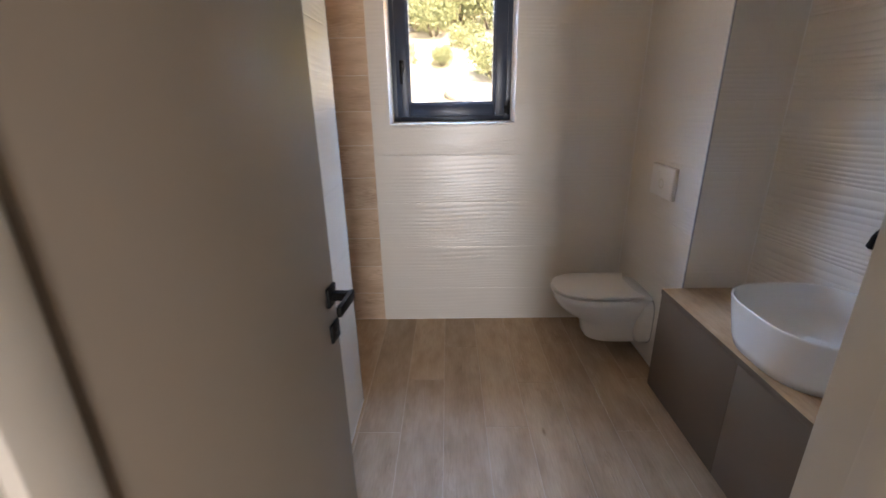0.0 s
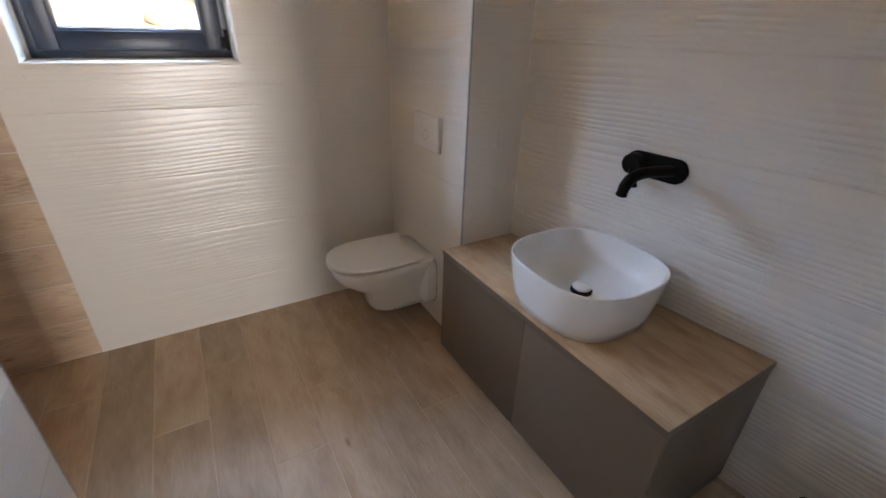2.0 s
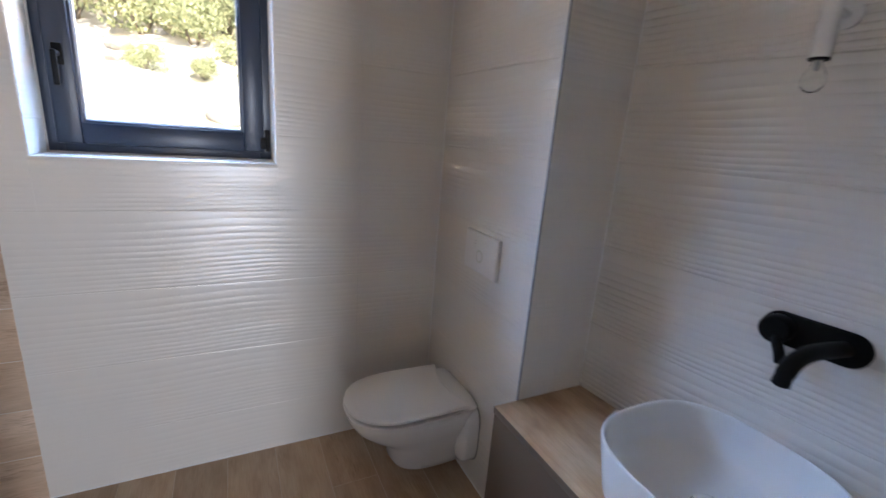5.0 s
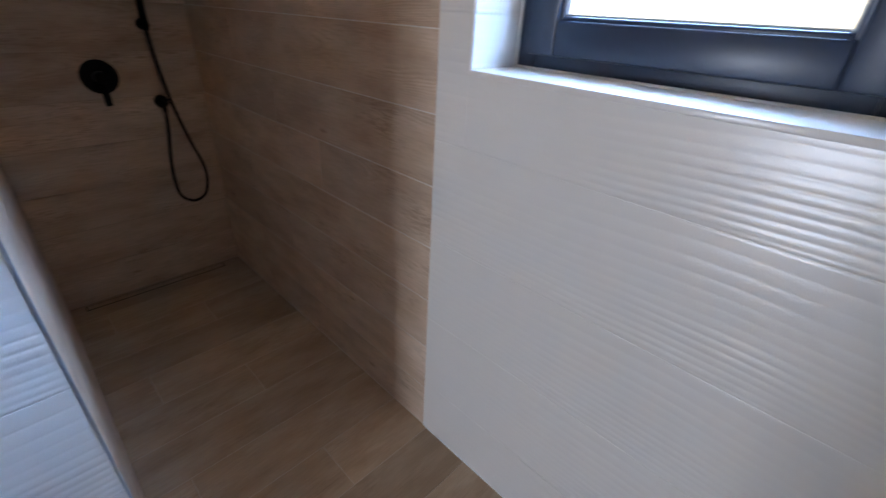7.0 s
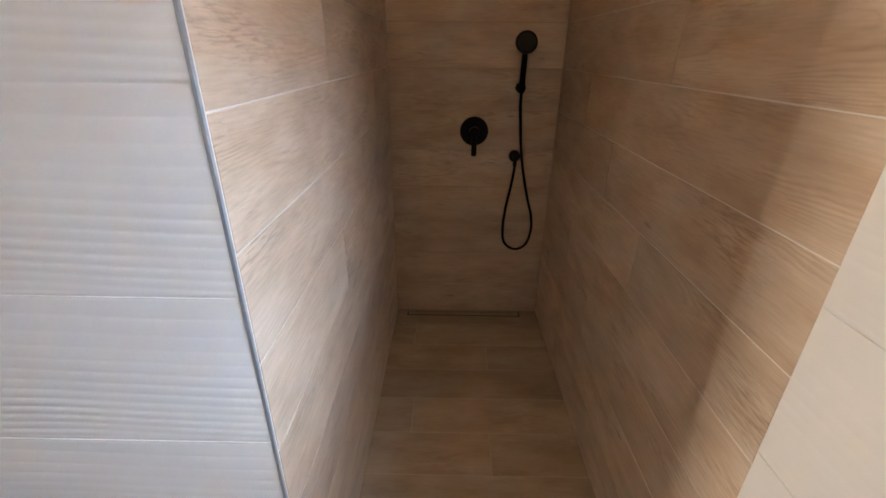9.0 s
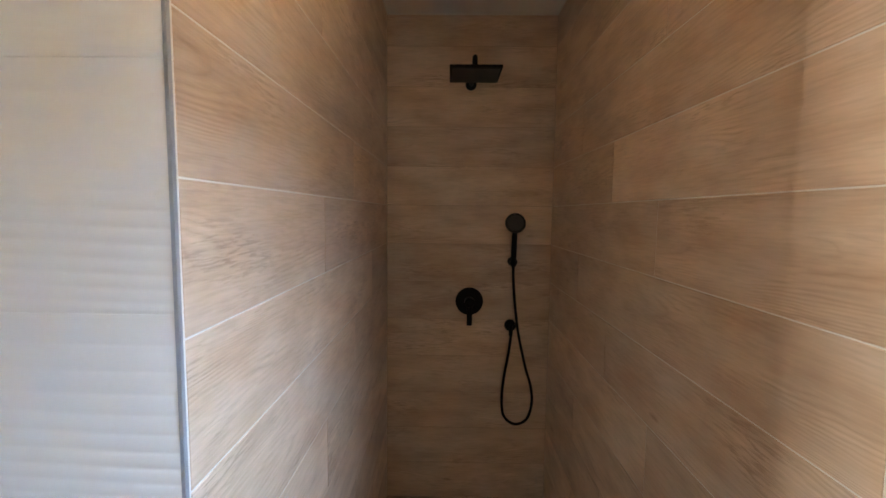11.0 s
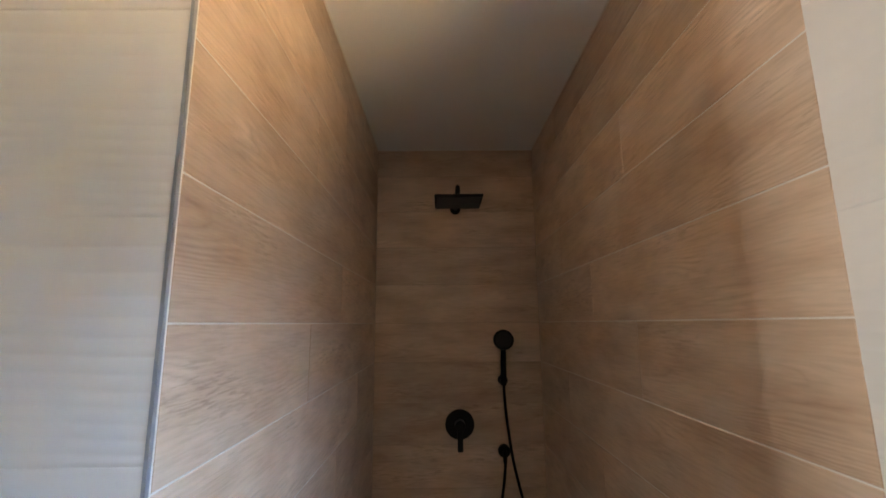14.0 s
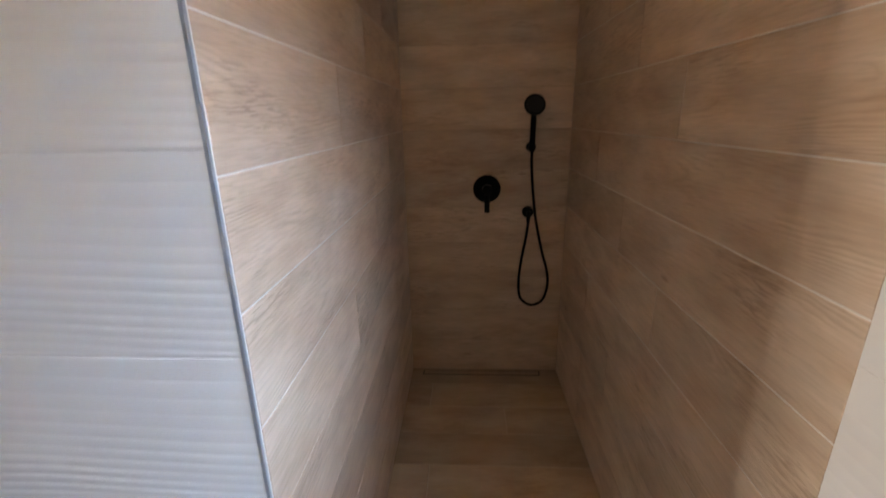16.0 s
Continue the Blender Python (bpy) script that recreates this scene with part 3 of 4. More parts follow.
def build_vanity():
    cx, cy, split = 1.72, (VY0 + VY1) / 2, -1.352
    v = tagged(empty("vanity_cabinet", cx, cy, 0), "taupe lacquered vanity cabinet with two plain doors", "cabinet")
    home = pose(-cx, -cy, 0)

    def put(name, bm, mat, thing, label=""):
        bm.transform(home)
        return part(name, bm, mat, thing, label)

    put("body", wedge(VX0 + 0.0225, VY0 + 0.002, VY1 - 0.002, 0.03, VZ - 0.0275, 0.006), M_CAB, v)
    for a, b in ((VY0 + 0.002, split - 0.0009), (split + 0.0009, VY1 - 0.002)):
        put("door", solid(VX0 + 0.003, VX0 + 0.0218, a, b, 0.024, VZ - 0.0285, 0.0012), M_CAB, v)
    # near-black base: the shade under the cabinet is put into its colour
    put("shade_plinth", solid(VX0 + 0.06, 1.88, VY0 + 0.03, VY1 - 0.02, 0.0, 0.0298), M_SHADE, v)
    top = tagged(empty("worktop", cx, cy, VZ), "oak-faced worktop with a taupe edge on the vanity cabinet", "worktop")
    home = pose(-cx, -cy, -VZ)
    b = wedge(VX0 + 0.0012, VY0 + 0.0012, VY1, VZ - 0.026, VZ, 0.002)
    b.transform(home)
    b.transform(pose(0, 0, 0, 0, 0, -90))
    ob = part("board", b, M_TOP, top)
    ob.matrix_local = pose(0, 0, 0, 0, 0, 90)
    put("edge_band", solid(VX0 - 0.0006, VX0 + 0.001, VY0, VY1, VZ - 0.0265, VZ - 0.0012, 0.0003), M_CAB, top, "taupe edge strip along the front")
    put("edge_band", solid(VX0, wall_x(VY0) - 0.004, VY0 - 0.0006, VY0 + 0.001, VZ - 0.0265, VZ - 0.0012, 0.0003), M_CAB, top, "taupe edge strip at the end")


def build_basin():
    b = tagged(empty("washbasin", 1.722, -1.385, VZ), "white square-rounded vessel washbasin on the oak worktop", "washbasin")
    def ring(r, z, p=2.8):
        return [Vector((x, y, z * 1.17)) for x, y in rounded(0, 0, r, r * 1.03, p, 96)]
    rings = [ring(0.2007, 0.0010), ring(0.2074, 0.0030), ring(0.2185, 0.0348), ring(0.2297, 0.0928), ring(0.2392, 0.1450), ring(0.2414, 0.1601), ring(0.2414, 0.1641), ring(0.2392, 0.1665),
             ring(0.2358, 0.1665), ring(0.2336, 0.1636), ring(0.2319, 0.1566), ring(0.2252, 0.1220, 2.75), ring(0.2119, 0.0820, 2.65), ring(0.1873, 0.0650, 2.5), ring(0.1449, 0.0560, 2.5), ring(0.0781, 0.0530, 2.2), ring(0.0335, 0.0520, 2.0), ring(0.0045, 0.0517, 2.0)]
    part("bowl", skin(bmesh.new(), rings, True, True), M_CERAMIC, b, "", 60)
    # collar coloured near-black to paint in the shadow below the drain cap
    bm = lathe(bmesh.new(), [(0.0, 0.0), (0.039, 0.0), (0.040, 0.003), (0.039, 0.010), (0.034, 0.012), (0.03, 0.018), (0.0, 0.018)], pose(-0.005, -0.005, 0.0606), 40)
    drain = part("drain_ring", bm, M_DIAL, b, "drain collar, near-black as the shadow under its cap")
    bm = lathe(bmesh.new(), [(0.0, 0.0), (0.033, 0.0), (0.035, 0.004), (0.0335, 0.008), (0.025, 0.0115), (0.012, 0.0135), (0.0, 0.014)], pose(-0.005, -0.005, 0.0755), 40)
    part("drain_cap", bm, M_CERAMIC, drain, "white domed drain cap")


def build_tap():
    t = tagged(empty("wall_tap", 0, 0, 0), "matt black wall-mounted basin tap with a lever", "tap")
    t.matrix_world = SKEW @ pose(XR, -1.386, 1.068)
    # oblong plate
    bm = bmesh.new()
    n = 48
    def ring(g, x):
        out = []
        for k in range(n):
            a = 2 * math.pi * k / n
            c, s = math.cos(a), math.sin(a)
            out.append(Vector((x, (0.064 if c > 0 else -0.073) + (0.043 - g) * c, (0.043 - g) * s)))
        return out
    skin(bm, [ring(0, 0.001), ring(0, -0.010), ring(0.002, -0.013), ring(0.01, -0.0135)], True, True)
    part("plate", bm, M_BLACK, t)
    # spout
    pts = smooth_path([(-0.008, -0.066, 0.0), (-0.07, -0.058, 0.008), (-0.155, -0.042, 0.012), (-0.205, -0.032, 0.0), (-0.226, -0.027, -0.026), (-0.233, -0.025, -0.054)], 6)
    bm = tube(bmesh.new(), pts, [0.0185] * (len(pts) - 6) + [0.0175, 0.017, 0.017, 0.0175, 0.018, 0.018], 20)
    spout = part("spout", bm, M_BLACK, t)
    part("aerator", tube(bmesh.new(), [(-0.233, -0.025, -0.053), (-0.2337, -0.025, -0.057)], 0.012), M_DIAL, spout)
    # lever body
    bm = lathe(bmesh.new(), [(0.0, 0.0), (0.037, 0.0), (0.036, 0.034), (0.032, 0.040), (0.0, 0.042)], pose(-0.01, 0.066, 0, 0, -90), 32)
    body = part("cartridge", bm, M_BLACK, t)
    bm = tube(bmesh.new(), smooth_path([(-0.036, 0.06, -0.01), (-0.048, 0.052, -0.028), (-0.053, 0.040, -0.052), (-0.054, 0.033, -0.076)], 5), 0.0125, 14)
    part("lever", bm, M_BLACK, body)


build_vanity()
build_basin()
build_tap()


def build_switch(name, m, wide, high, modules, label, category):
    """A black wall plate; local -y outwards."""
    s = tagged(empty(name, 0, 0, 0), label, category)
    s.matrix_world = m
    bm = solid(-wide / 2, wide / 2, -0.009, 0.001, -high / 2, high / 2, 0.004, 3)
    plate = part("plate", bm, M_BLACK, s)
    for x, w in modules:
        part("rocker", solid(x - w / 2, x + w / 2, -0.0115, -0.008, -0.024, 0.024, 0.0015), M_DIAL, plate)
    return s


build_switch("light_switch", SKEW @ pose(XR - 0.0022, -2.012, 1.34, 0, 0, -90), 0.166, 0.1, ((0.024, 0.045),), "black switch plate on the wavy tiled wall", "switch")
sock = build_switch("wall_socket", pose(0.0022, -1.306, 0.54, 0, 0, 90), 0.085, 0.088, (), "small black socket plate low on the tiled partition", "socket")
part("insert", lathe(bmesh.new(), [(0.0, 0.0), (0.021, 0.0), (0.022, 0.0015), (0.018, 0.003), (0.0, 0.0015)], pose(0.006, -0.009, 0, 90), 28), M_DIAL, sock, "glossy dark grey insert")


def build_wall_lamp():
    a = tagged(empty("wall_lamp", 0, 0, 0), "white tubular wall lamp with a bare clear bulb", "wall lamp")
    a.matrix_world = SKEW @ pose(XR, -1.275, 1.74)
    part("mount", lathe(bmesh.new(), [(0.0, -0.001), (0.03, -0.001), (0.03, 0.012), (0.0, 0.012)], pose(0, 0, 0.07, 0, -90), 28), M_PAINT, a)
    part("arm", tube(bmesh.new(), [(-0.01, 0, 0.07), (-0.1, 0, 0.07)], 0.008), M_PAINT, a)
    part("shade", lathe(bmesh.new(), [(0.0, 0.16), (0.0185, 0.16), (0.0195, 0.155), (0.0195, -0.033), (0.0, -0.033)], pose(-0.1, 0, 0), 28), M_PAINT, a, "slim white tube")
    part("ring", lathe(bmesh.new(), [(0.0, -0.033), (0.0195, -0.033), (0.0195, -0.038), (0.0, -0.038)], pose(-0.1, 0, 0), 28), M_BLACK, a, "black ring")
    bulb = part("bulb", lathe(bmesh.new(), [(0.0, -0.038), (0.009, -0.038), (0.012, -0.05), (0.0215, -0.068), (0.0235, -0.08), (0.0205, -0.094), (0.012, -0.103), (0.0, -0.106)], pose(-0.1, 0, 0), 28), M_GLASS, a, "clear unlit bulb")
    bulb.visible_shadow = False
    part("stem", tube(bmesh.new(), [(-0.1, 0, -0.038), (-0.1, 0, -0.062)], 0.003), M_STEEL, a)


build_wall_lamp()


def build_valve():
    v = tagged(empty("wall_valve", 0, 0, 0), "small black stop valve with a shiny cap low on the wall", "valve")
    v.matrix_world = SKEW @ pose(XR, -2.15, 0.135)
    part("rosette", lathe(bmesh.new(), [(0.0, -0.001), (0.029, -0.001), (0.029, 0.006), (0.024, 0.010), (0.0, 0.010)], pose(0, 0, 0, 0, -90), 28), M_BLACK, v)
    body = part("body", lathe(bmesh.new(), [(0.0, 0.008), (0.017, 0.008), (0.017, 0.045), (0.021, 0.048), (0.021, 0.062), (0.018, 0.066), (0.0, 0.066)], pose(0, 0, 0, 0, -90), 24), M_BLACK, v)
    part("cap", lathe(bmesh.new(), [(0.0, 0.065), (0.0145, 0.065), (0.0145, 0.073), (0.011, 0.076), (0.0, 0.077)], pose(0, 0, 0, 0, -90), 24), M_CHROME, body, "polished metal cap")


build_valve()


# ---------------------------------------------------------------- shower fittings
def build_shower():
    y, z = -0.424, 1.097
    v = tagged(empty("shower_valve", XBK, y, z), "round matt black shower mixer on the oak-look wall", "shower valve")
    part("plate", lathe(bmesh.new(), [(0.0, -0.001), (0.073, -0.001), (0.073, 0.006), (0.070, 0.009), (0.0, 0.009)], pose(0, 0, 0, 0, 90), 48), M_BLACK, v)
    knob = part("knob", lathe(bmesh.new(), [(0.0, 0.008), (0.026, 0.008), (0.026, 0.05), (0.023, 0.054), (0.0, 0.054)], pose(0, 0, 0, 0, 90), 36), M_BLACK, v)
    bm = solid(0.034, 0.048, -0.014, 0.014, -0.122, 0.0, 0.006, 3)
    part("lever", bm, M_BLACK, knob)

    yo, zo = -0.206, 0.972
    o = tagged(empty("hose_outlet", XBK, yo, zo), "round black hose outlet on the shower wall", "hose outlet")
    part("plate", lathe(bmesh.new(), [(0.0, -0.001), (0.03, -0.001), (0.03, 0.02), (0.027, 0.026), (0.0, 0.026)], pose(0, 0, 0, 0, 90), 32), M_BLACK, o)
    part("elbow", tube(bmesh.new(), smooth_path([(0.02, 0, 0.0), (0.033, 0, -0.004), (0.038, 0, -0.02), (0.038, 0, -0.045)], 5), 0.0105, 14), M_BLACK, o)

    h = tagged(empty("hand_shower", XBK, -0.203, 1.512), "black hand shower hanging in its wall holder", "hand shower")
    part("holder", lathe(bmesh.new(), [(0.0, -0.001), (0.024, -0.001), (0.024, 0.03), (0.017, 0.04), (0.017, 0.06), (0.0, 0.06)], pose(0, 0, -0.2, 0, 90), 28), M_BLACK, h)
    tilt = pose(0.085, 0, 0.0, 0, 72)
    head = part("head", lathe(bmesh.new(), [(0.0, -0.014), (0.03, -0.014), (0.047, -0.006), (0.052, 0.004), (0.051, 0.011), (0.046, 0.013), (0.0, 0.013)], tilt, 44), M_BLACK, h)
    part("spray_face", lathe(bmesh.new(), [(0.0, 0.0125), (0.04, 0.0125), (0.04, 0.0145), (0.0, 0.0145)], tilt, 40), M_DIAL, head)
    bm = tube(bmesh.new(), smooth_path([(0.072, 0, -0.035), (0.066, 0, -0.08), (0.058, 0, -0.14), (0.052, 0, -0.2), (0.050, 0, -0.222)], 4), [0.012, 0.0125, 0.0135, 0.014, 0.014, 0.014, 0.014, 0.014, 0.0142, 0.0145, 0.0145, 0.0145, 0.0145, 0.0145, 0.0145, 0.0145, 0.012], 16)
    part("handle", bm, M_BLACK, h)
    pts = smooth_path([(0.050, 0.0, -0.222), (0.048, 0.003, -0.30), (0.05, 0.016, -0.44), (0.056, 0.035, -0.58), (0.05, 0.075, -0.75), (0.04, 0.108, -0.86), (0.035, 0.117, -0.955),
                       (0.03, 0.092, -1.045), (0.03, 0.03, -1.073), (0.03, -0.028, -1.03), (0.033, -0.042, -0.94), (0.036, -0.034, -0.82), (0.038, -0.012, -0.68), (0.038, -0.003, -0.6), (0.038, -0.003, -0.584)], 8)
    hose = tagged(link_mesh("shower_hose", tube(bmesh.new(), pts, 0.0072, 12), M_BLACK, None, "", 60), "flexible black hose looped below the hand shower", "shower hose")
    hose.matrix_world = pose(XBK, -0.203, 1.512)

    r = tagged(empty("rain_shower", XBK, -0.432, 2.21), "square black rain shower head on a wall arm", "shower head")
    part("flange", lathe(bmesh.new(), [(0.0, -0.001), (0.028, -0.001), (0.028, 0.008), (0.024, 0.011), (0.0, 0.011)], pose(0, 0, 0, 0, 90), 32), M_BLACK, r)
    part("arm", tube(bmesh.new(), smooth_path([(0.005, 0, 0), (0.15, 0, 0.004), (0.30, 0, 0.018), (0.335, 0, 0.02), (0.35, 0, 0.006), (0.352, 0, -0.05)], 6), 0.0105, 16), M_BLACK, r)
    plate = part("head", solid(0.352 - 0.104, 0.352 + 0.104, -0.108, 0.108, -0.062, -0.050, 0.003), M_BLACK, r)
    part("spray_face", solid(0.352 - 0.094, 0.352 + 0.094, -0.098, 0.098, -0.0645, -0.0615), M_DIAL, plate)

    g = tagged(empty("shower_drain", XBK + 0.045, -0.45, 0.0), "narrow linear drain along the shower end wall", "drain")
    part("channel", solid(-0.022, 0.022, -0.345, 0.345, -0.003, 0.0012), M_SHADE, g)
    part("cover", solid(-0.016, 0.016, -0.338, 0.338, 0.0005, 0.0032, 0.0005), M_FLOOR, g)


build_shower()

# metal edge strips
for name, x, y, sx, sy in (("edge_trim", 0.0, YP, 1, 1), ("edge_trim", XT, YB, -1, -1)):
    bm = bmesh.new()
    box(bm, x - sx * 0.005, x + sx * 0.0022, y - sy * 0.004, y + sy * 0.0016, 0, HC - 0.001, 0.0008)
    setting(name, bm, M_STEEL, "slim steel tile edging on the wall corner")

# silicone beads along the floor and in the corners
for x0, x1, y0, y1 in ((0.0, XT, -0.0045, 0.0), (0.0, 0.0045, YN, YP), (XT - 0.0045, XT, YB, 0.0)):
    setting("trim_caulk", solid(x0, x1, y0, y1, 0.0, 0.0045, 0.001), M_CAULK, "thin white bead of silicone along the floor")
for x, y in ((XT, 0.0), (XC, YB)):
    setting("trim_caulk", solid(x - 0.004, x, y - 0.004, y, 0.0045, HC, 0.001), M_CAULK, "thin white bead of silicone in the wall corner")

# ceiling joints
for x0, x1, y0, y1 in ((XBK, 0.0, YP - 0.001, YP + 0.004), (XBK, XT, -0.004, 0.001), (XBK - 0.001, XBK + 0.004, YP, 0.0)):
    setting("trim_caulk", solid(x0, x1, y0, y1, HC - 0.004, HC + 0.002), M_GROUT, "thin white bead of caulk under the ceiling")

# ---------------------------------------------------------------- outside
def build_hill():
    """Dry sunlit slope rising behind the house."""
    bm = bmesh.new()
    nx, ny = 90, 120
    vs = []
    for j in range(ny + 1):
        for i in range(nx + 1):
            x = 2 * i / nx - 1
            x = 110 * math.copysign(abs(x) ** 2.0, x)
            y = 2 * j / ny - 1
            y = 0.36 + 110 * math.copysign(abs(y) ** 2.0, y)
            rise = 0.0 if y < 2 else 0.42 * (y - 2) * min(1.0, (y - 2) / 6 + 0.35)
            z = -0.25 + rise + (0.35 * noise.noise(Vector((x * 0.3, y * 0.3, 0))) + 0.12 * noise.noise(Vector((x, y, 3)))) * max(0.0, min(1, y / 3))
            vs.append(bm.verts.new((x, y, z)))
    for j in range(ny):
        for i in range(nx):
            a = j * (nx + 1) + i
            bm.faces.new((vs[a], vs[a + 1], vs[a + nx + 2], vs[a + nx + 1]))
    m, nt, p = material("dry_grass_and_limestone")
    co = nt.nodes.new("ShaderNodeTexCoord")
    n1 = node(nt, "ShaderNodeTexNoise", Scale=0.9, Detail=6.0)
    nt.links.new(co.outputs["Object"], n1.inputs["Vector"])
    nt.links.new(ramp(nt, n1.outputs[0], [(0.3, (0.42, 0.36, 0.22)), (0.5, (0.6, 0.53, 0.4)), (0.7, (0.66, 0.62, 0.54))]), p.inputs["Base Color"])
    p.inputs["Roughness"].default_value = 0.95
    return setting("ground", bm, m, "dry sunlit hillside with pale stones and grass")


hill = build_hill()


def ground_z(x, y):
    rise = 0.0 if y < 2 else 0.42 * (y - 2) * min(1.0, (y - 2) / 6 + 0.35)
    return -0.25 + rise + (0.35 * noise.noise(Vector((x * 0.3, y * 0.3, 0))) + 0.12 * noise.noise(Vector((x, y, 3)))) * max(0.0, min(1, y / 3))


M_LEAF = plain("bush_leaves", (0.22, 0.25, 0.11), (0.36, 0.38, 0.2), 0.6, 1.2, 9.0, 0.0)
M_STONE = plain("grey_limestone", (0.3, 0.29, 0.27), (0.45, 0.43, 0.4), 0.9, 2.0, 12.0, 0.0)
M_BARK = plain("grey_bark", (0.12, 0.09, 0.07), (0.18, 0.14, 0.1), 0.9, 4.0, 40.0, 0.0)


def build_bush(size, leaves, seed):
    rnd = random.Random(seed)
    b = tagged(empty("bush", 0, 0, 0), "green leafy bush on the sunlit hillside", "bush", "bushes on the hillside")
    bm = bmesh.new()
    blobs = [(rnd.uniform(-0.5, 0.5) * size, rnd.uniform(-0.5, 0.5) * size, rnd.uniform(0.25, 0.8) * size, rnd.uniform(0.2, 0.42) * size) for _ in range(9)]
    for bx, by, bz, _ in blobs[:5]:
        tube(bm, [(0, 0, -0.1), (bx * 0.5, by * 0.5, bz * 0.5), (bx, by, bz)], [0.03 * size, 0.02 * size, 0.006 * size], 6)
    part("branches", bm, M_BARK, b)
    verts, faces = [], []
    for _ in range(leaves):
        bx, by, bz, r = rnd.choice(blobs)
        d = Vector((rnd.gauss(0, 1), rnd.gauss(0, 1), rnd.gauss(0, 1))).normalized() * r * rnd.uniform(0.45, 1.1)
        c = Vector((bx, by, max(0.03, bz + d.z))) + Vector((d.x, d.y, 0))
        q = Euler((rnd.uniform(0, 6), rnd.uniform(0, 6), rnd.uniform(0, 6))).to_matrix()
        s = size * rnd.uniform(0.025, 0.055)
        k = len(verts)
        verts += [c + q @ Vector(o) * s for o in ((-1, 0, 0), (0, -0.5, 0.1), (1, 0, 0), (0, 0.5, 0.1))]
        faces.append((k, k + 1, k + 2, k + 3))
    me = bpy.data.meshes.new("foliage")
    me.from_pydata(verts, [], faces)
    me.materials.append(M_LEAF)
    ob = new("foliage", me)
    ob.parent = b
    return b


rnd = random.Random(11)
first = build_bush(1.5, 2600, 3)
spots = [(1.42, 6.9, 0.62), (-2.1, 10.4, 1.0), (-0.9, 10.2, 0.9), (0.1, 9.6, 0.75), (0.75, 10.8, 0.95), (1.6, 10.0, 0.8), (2.4, 9.2, 0.9), (3.2, 10.4, 1.1), (4.4, 11.2, 1.0), (-3.4, 11.0, 1.1), (-0.2, 12.2, 1.2), (1.3, 12.8, 1.2), (2.8, 13.0, 1.3),
         (-1.8, 13.0, 1.3), (-4.9, 12.5, 1.3), (0.1, 15.0, 1.5), (2.2, 15.5, 1.5), (4.6, 14.5, 1.5), (6.2, 11.0, 1.2), (-3.6, 15.4, 1.6), (-6.5, 14.0, 1.5), (7.2, 14.6, 1.7), (0.35, 7.6, 0.3), (2.3, 7.3, 0.35), (-0.6, 7.9, 0.33), (0.9, 8.6, 0.4)]
for i, (x, y, s) in enumerate(spots):
    ob = first if i == 0 else copy_thing(first, pose(0, 0, 0))
    ob.matrix_world = pose(x, y, ground_z(x, y) - 0.05, 0, 0, rnd.uniform(0, 360)) @ Matrix.Scale(s, 4)

bm = bmesh.new()
bmesh.ops.create_icosphere(bm, subdivisions=2, radius=0.3)
for v in bm.verts:
    v.co *= 1 + 0.5 * noise.noise(v.co * 4)
    v.co.z *= 0.6
stone = tagged(link_mesh("rock", bm, M_STONE), "grey limestone rock lying on the slope", "rock", "rocks on the hillside")
for i in range(26):
    x, y = rnd.uniform(-3, 5), rnd.uniform(4, 11)
    ob = stone if i == 0 else copy_thing(stone, pose(0, 0, 0))
    ob.matrix_world = pose(x, y, ground_z(x, y) + 0.02, 0, 0, rnd.uniform(0, 360)) @ Matrix.Scale(rnd.uniform(0.25, 0.95), 4)

# ---------------------------------------------------------------- tiles of floor and walls
F_SOUTH = facing("south", 0.0)
wave_wall(wall_window, F_SOUTH, 0.0, XT, 0.0, HC, 0.0, (WX0, WX1, WZ0, WZ1), gain=0.85)
wave_wall(cistern_box, facing("west", XT), 0.0, -YB, 0.0, HC, 0.0)
wave_wall(cistern_box, facing("south", YB), XT, XC, 0.0, HC, 1.755 - 1.2)
right_face = facing("west", XR)
wave_wall(wall_right, lambda u, v: SKEW @ right_face(u, v), -YB - 0.004, -YN + 0.08, 0.0, HC, 0.6, gain=3.5)
wave_wall(wall_partition, facing("east", 0.0), YN, YP, 0.0, HC, YP, gain=1.1)


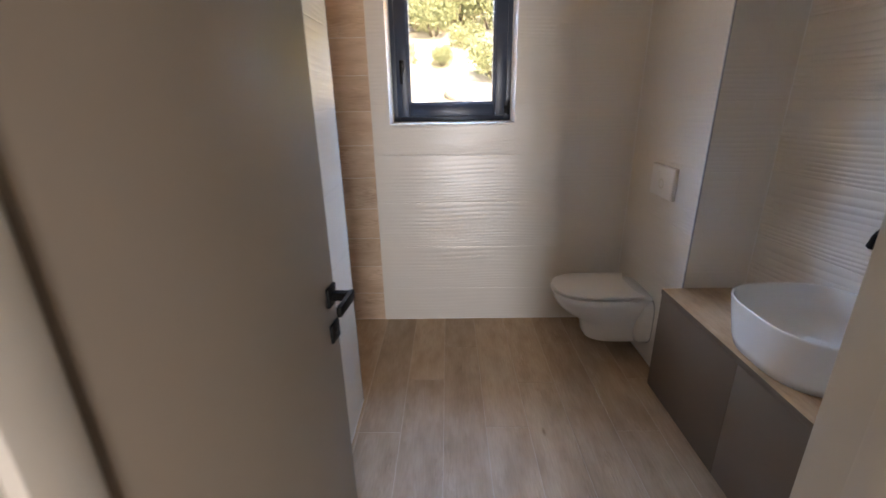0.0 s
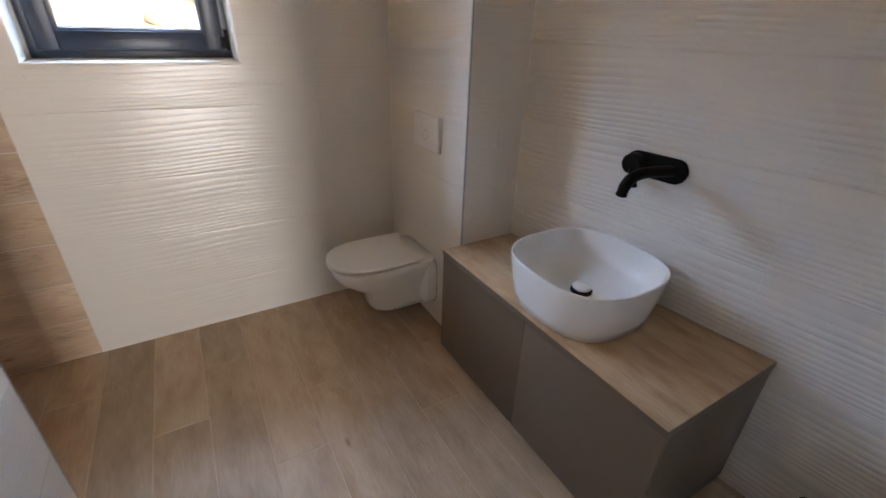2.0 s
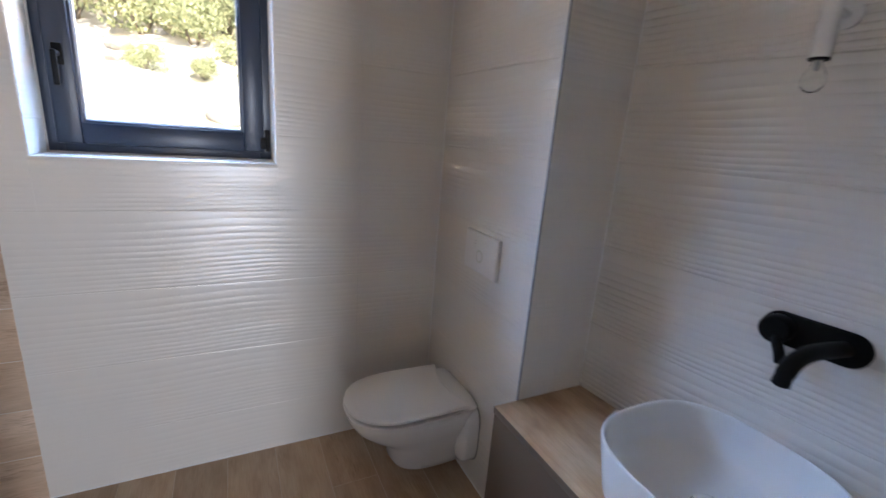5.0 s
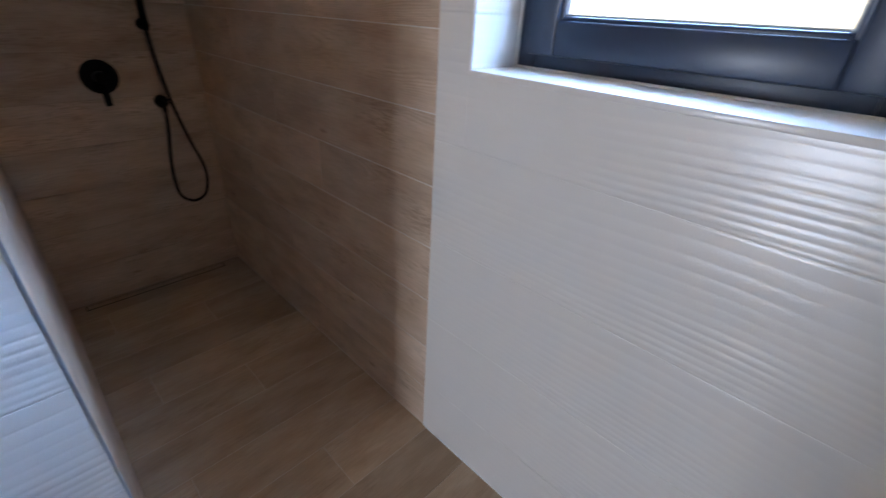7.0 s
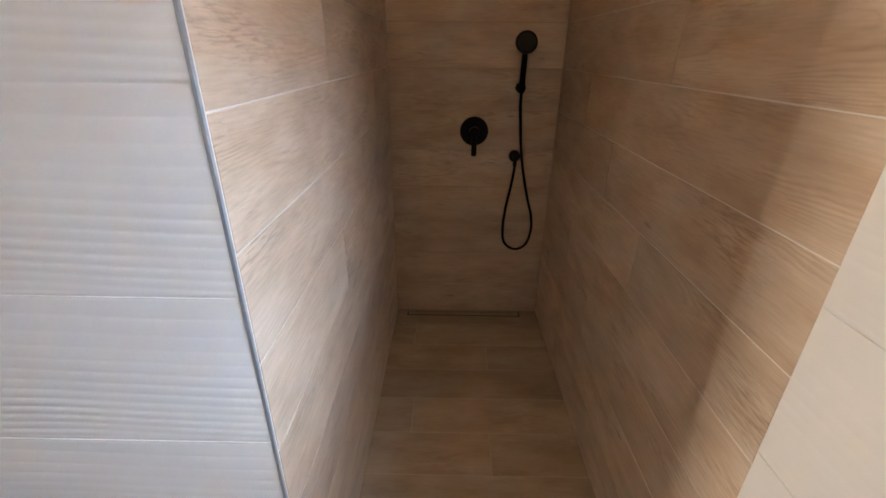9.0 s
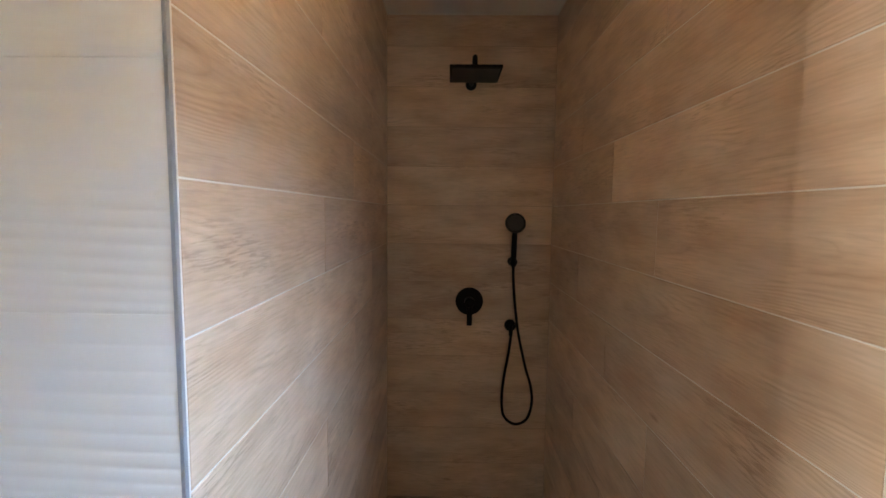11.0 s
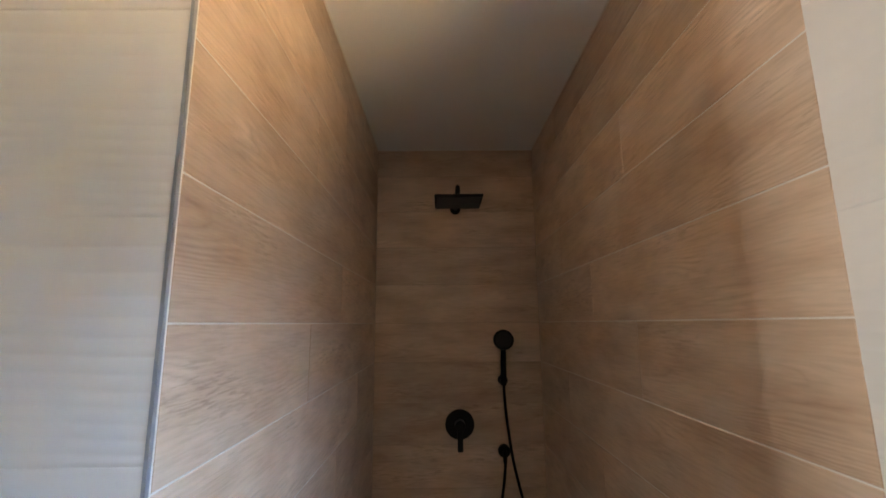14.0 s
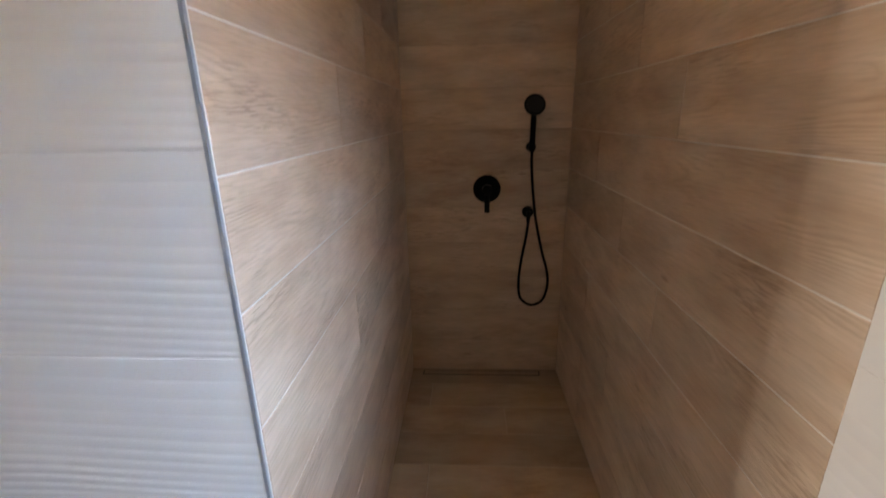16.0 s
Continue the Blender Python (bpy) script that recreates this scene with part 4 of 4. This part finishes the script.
wave_wall(wall_window, facing("east", WX0 + 0.0035), 0.003, 0.162, WZ0 + 0.003, WZ1, 0.0)
wave_wall(wall_window, facing("west", WX1 - 0.0035), -0.162, -0.003, WZ0 + 0.003, WZ1, -0.2)


PLANK_GAP = 0.0026


def plank(parent, w, h, mat, m):
    ob = new("plank", slab(w - PLANK_GAP, h - PLANK_GAP, mat, "plank"))
    ob.parent = parent
    ob.matrix_world = m


def plank_wall(parent, place, u0, u1, ends):
    for k in range(13):
        z0, z1 = 0.2 * k, min(0.2 * k + 0.2, HC)
        cuts = [u0] + [c for c in ends[k % len(ends)] if u0 + 0.05 < c < u1 - 0.05] + [u1]
        for a, b in zip(cuts, cuts[1:]):
            plank(parent, b - a, z1 - z0, M_WOOD, place(a + PLANK_GAP / 2, z0 + PLANK_GAP / 2))


# upright joints, stepping from course to course
WINDOW_ENDS = [(-0.608,) if k in (4, 7, 10) else (-0.925,) if k in (2, 5, 8, 11) else (-1.26,) for k in range(13)]
PARTITION_ENDS = [(0.615,) if k in (4, 7, 10) else (0.96,) if k in (2, 5, 8, 11) else (1.3,) for k in range(13)]
plank_wall(wall_window, F_SOUTH, XBK, -0.0005, WINDOW_ENDS)
plank_wall(wall_partition, facing("north", YP), 0.010, -XBK, PARTITION_ENDS)
plank_wall(wall_shower, facing("east", XBK), YP, 0.0, ((),))

for i in range(-9, 11):
    x0, x1 = 0.02 + 0.2 * i, 0.22 + 0.2 * i
    start = -1.09 + 0.36 * (i % 3) + (0.03 if i % 2 else 0)
    ys = [-5.05] + [y for y in (start + 1.2 * k for k in range(-4, 3)) if -5.0 < y < -0.05] + [0.0]
    for a, b in zip(ys, ys[1:]):
        lo, hi = (max(x0, XBK), min(x1, XR + 0.1))
        if hi - lo < 0.02:
            continue
        if hi < 0.0 and b < YP and a > YN - 0.1 or hi < -0.95 and b < YP:
            continue
        plank(floor, b - a, hi - lo, M_FLOOR, pose(hi - PLANK_GAP / 2, a + PLANK_GAP / 2, 0, -90, 0, 90))
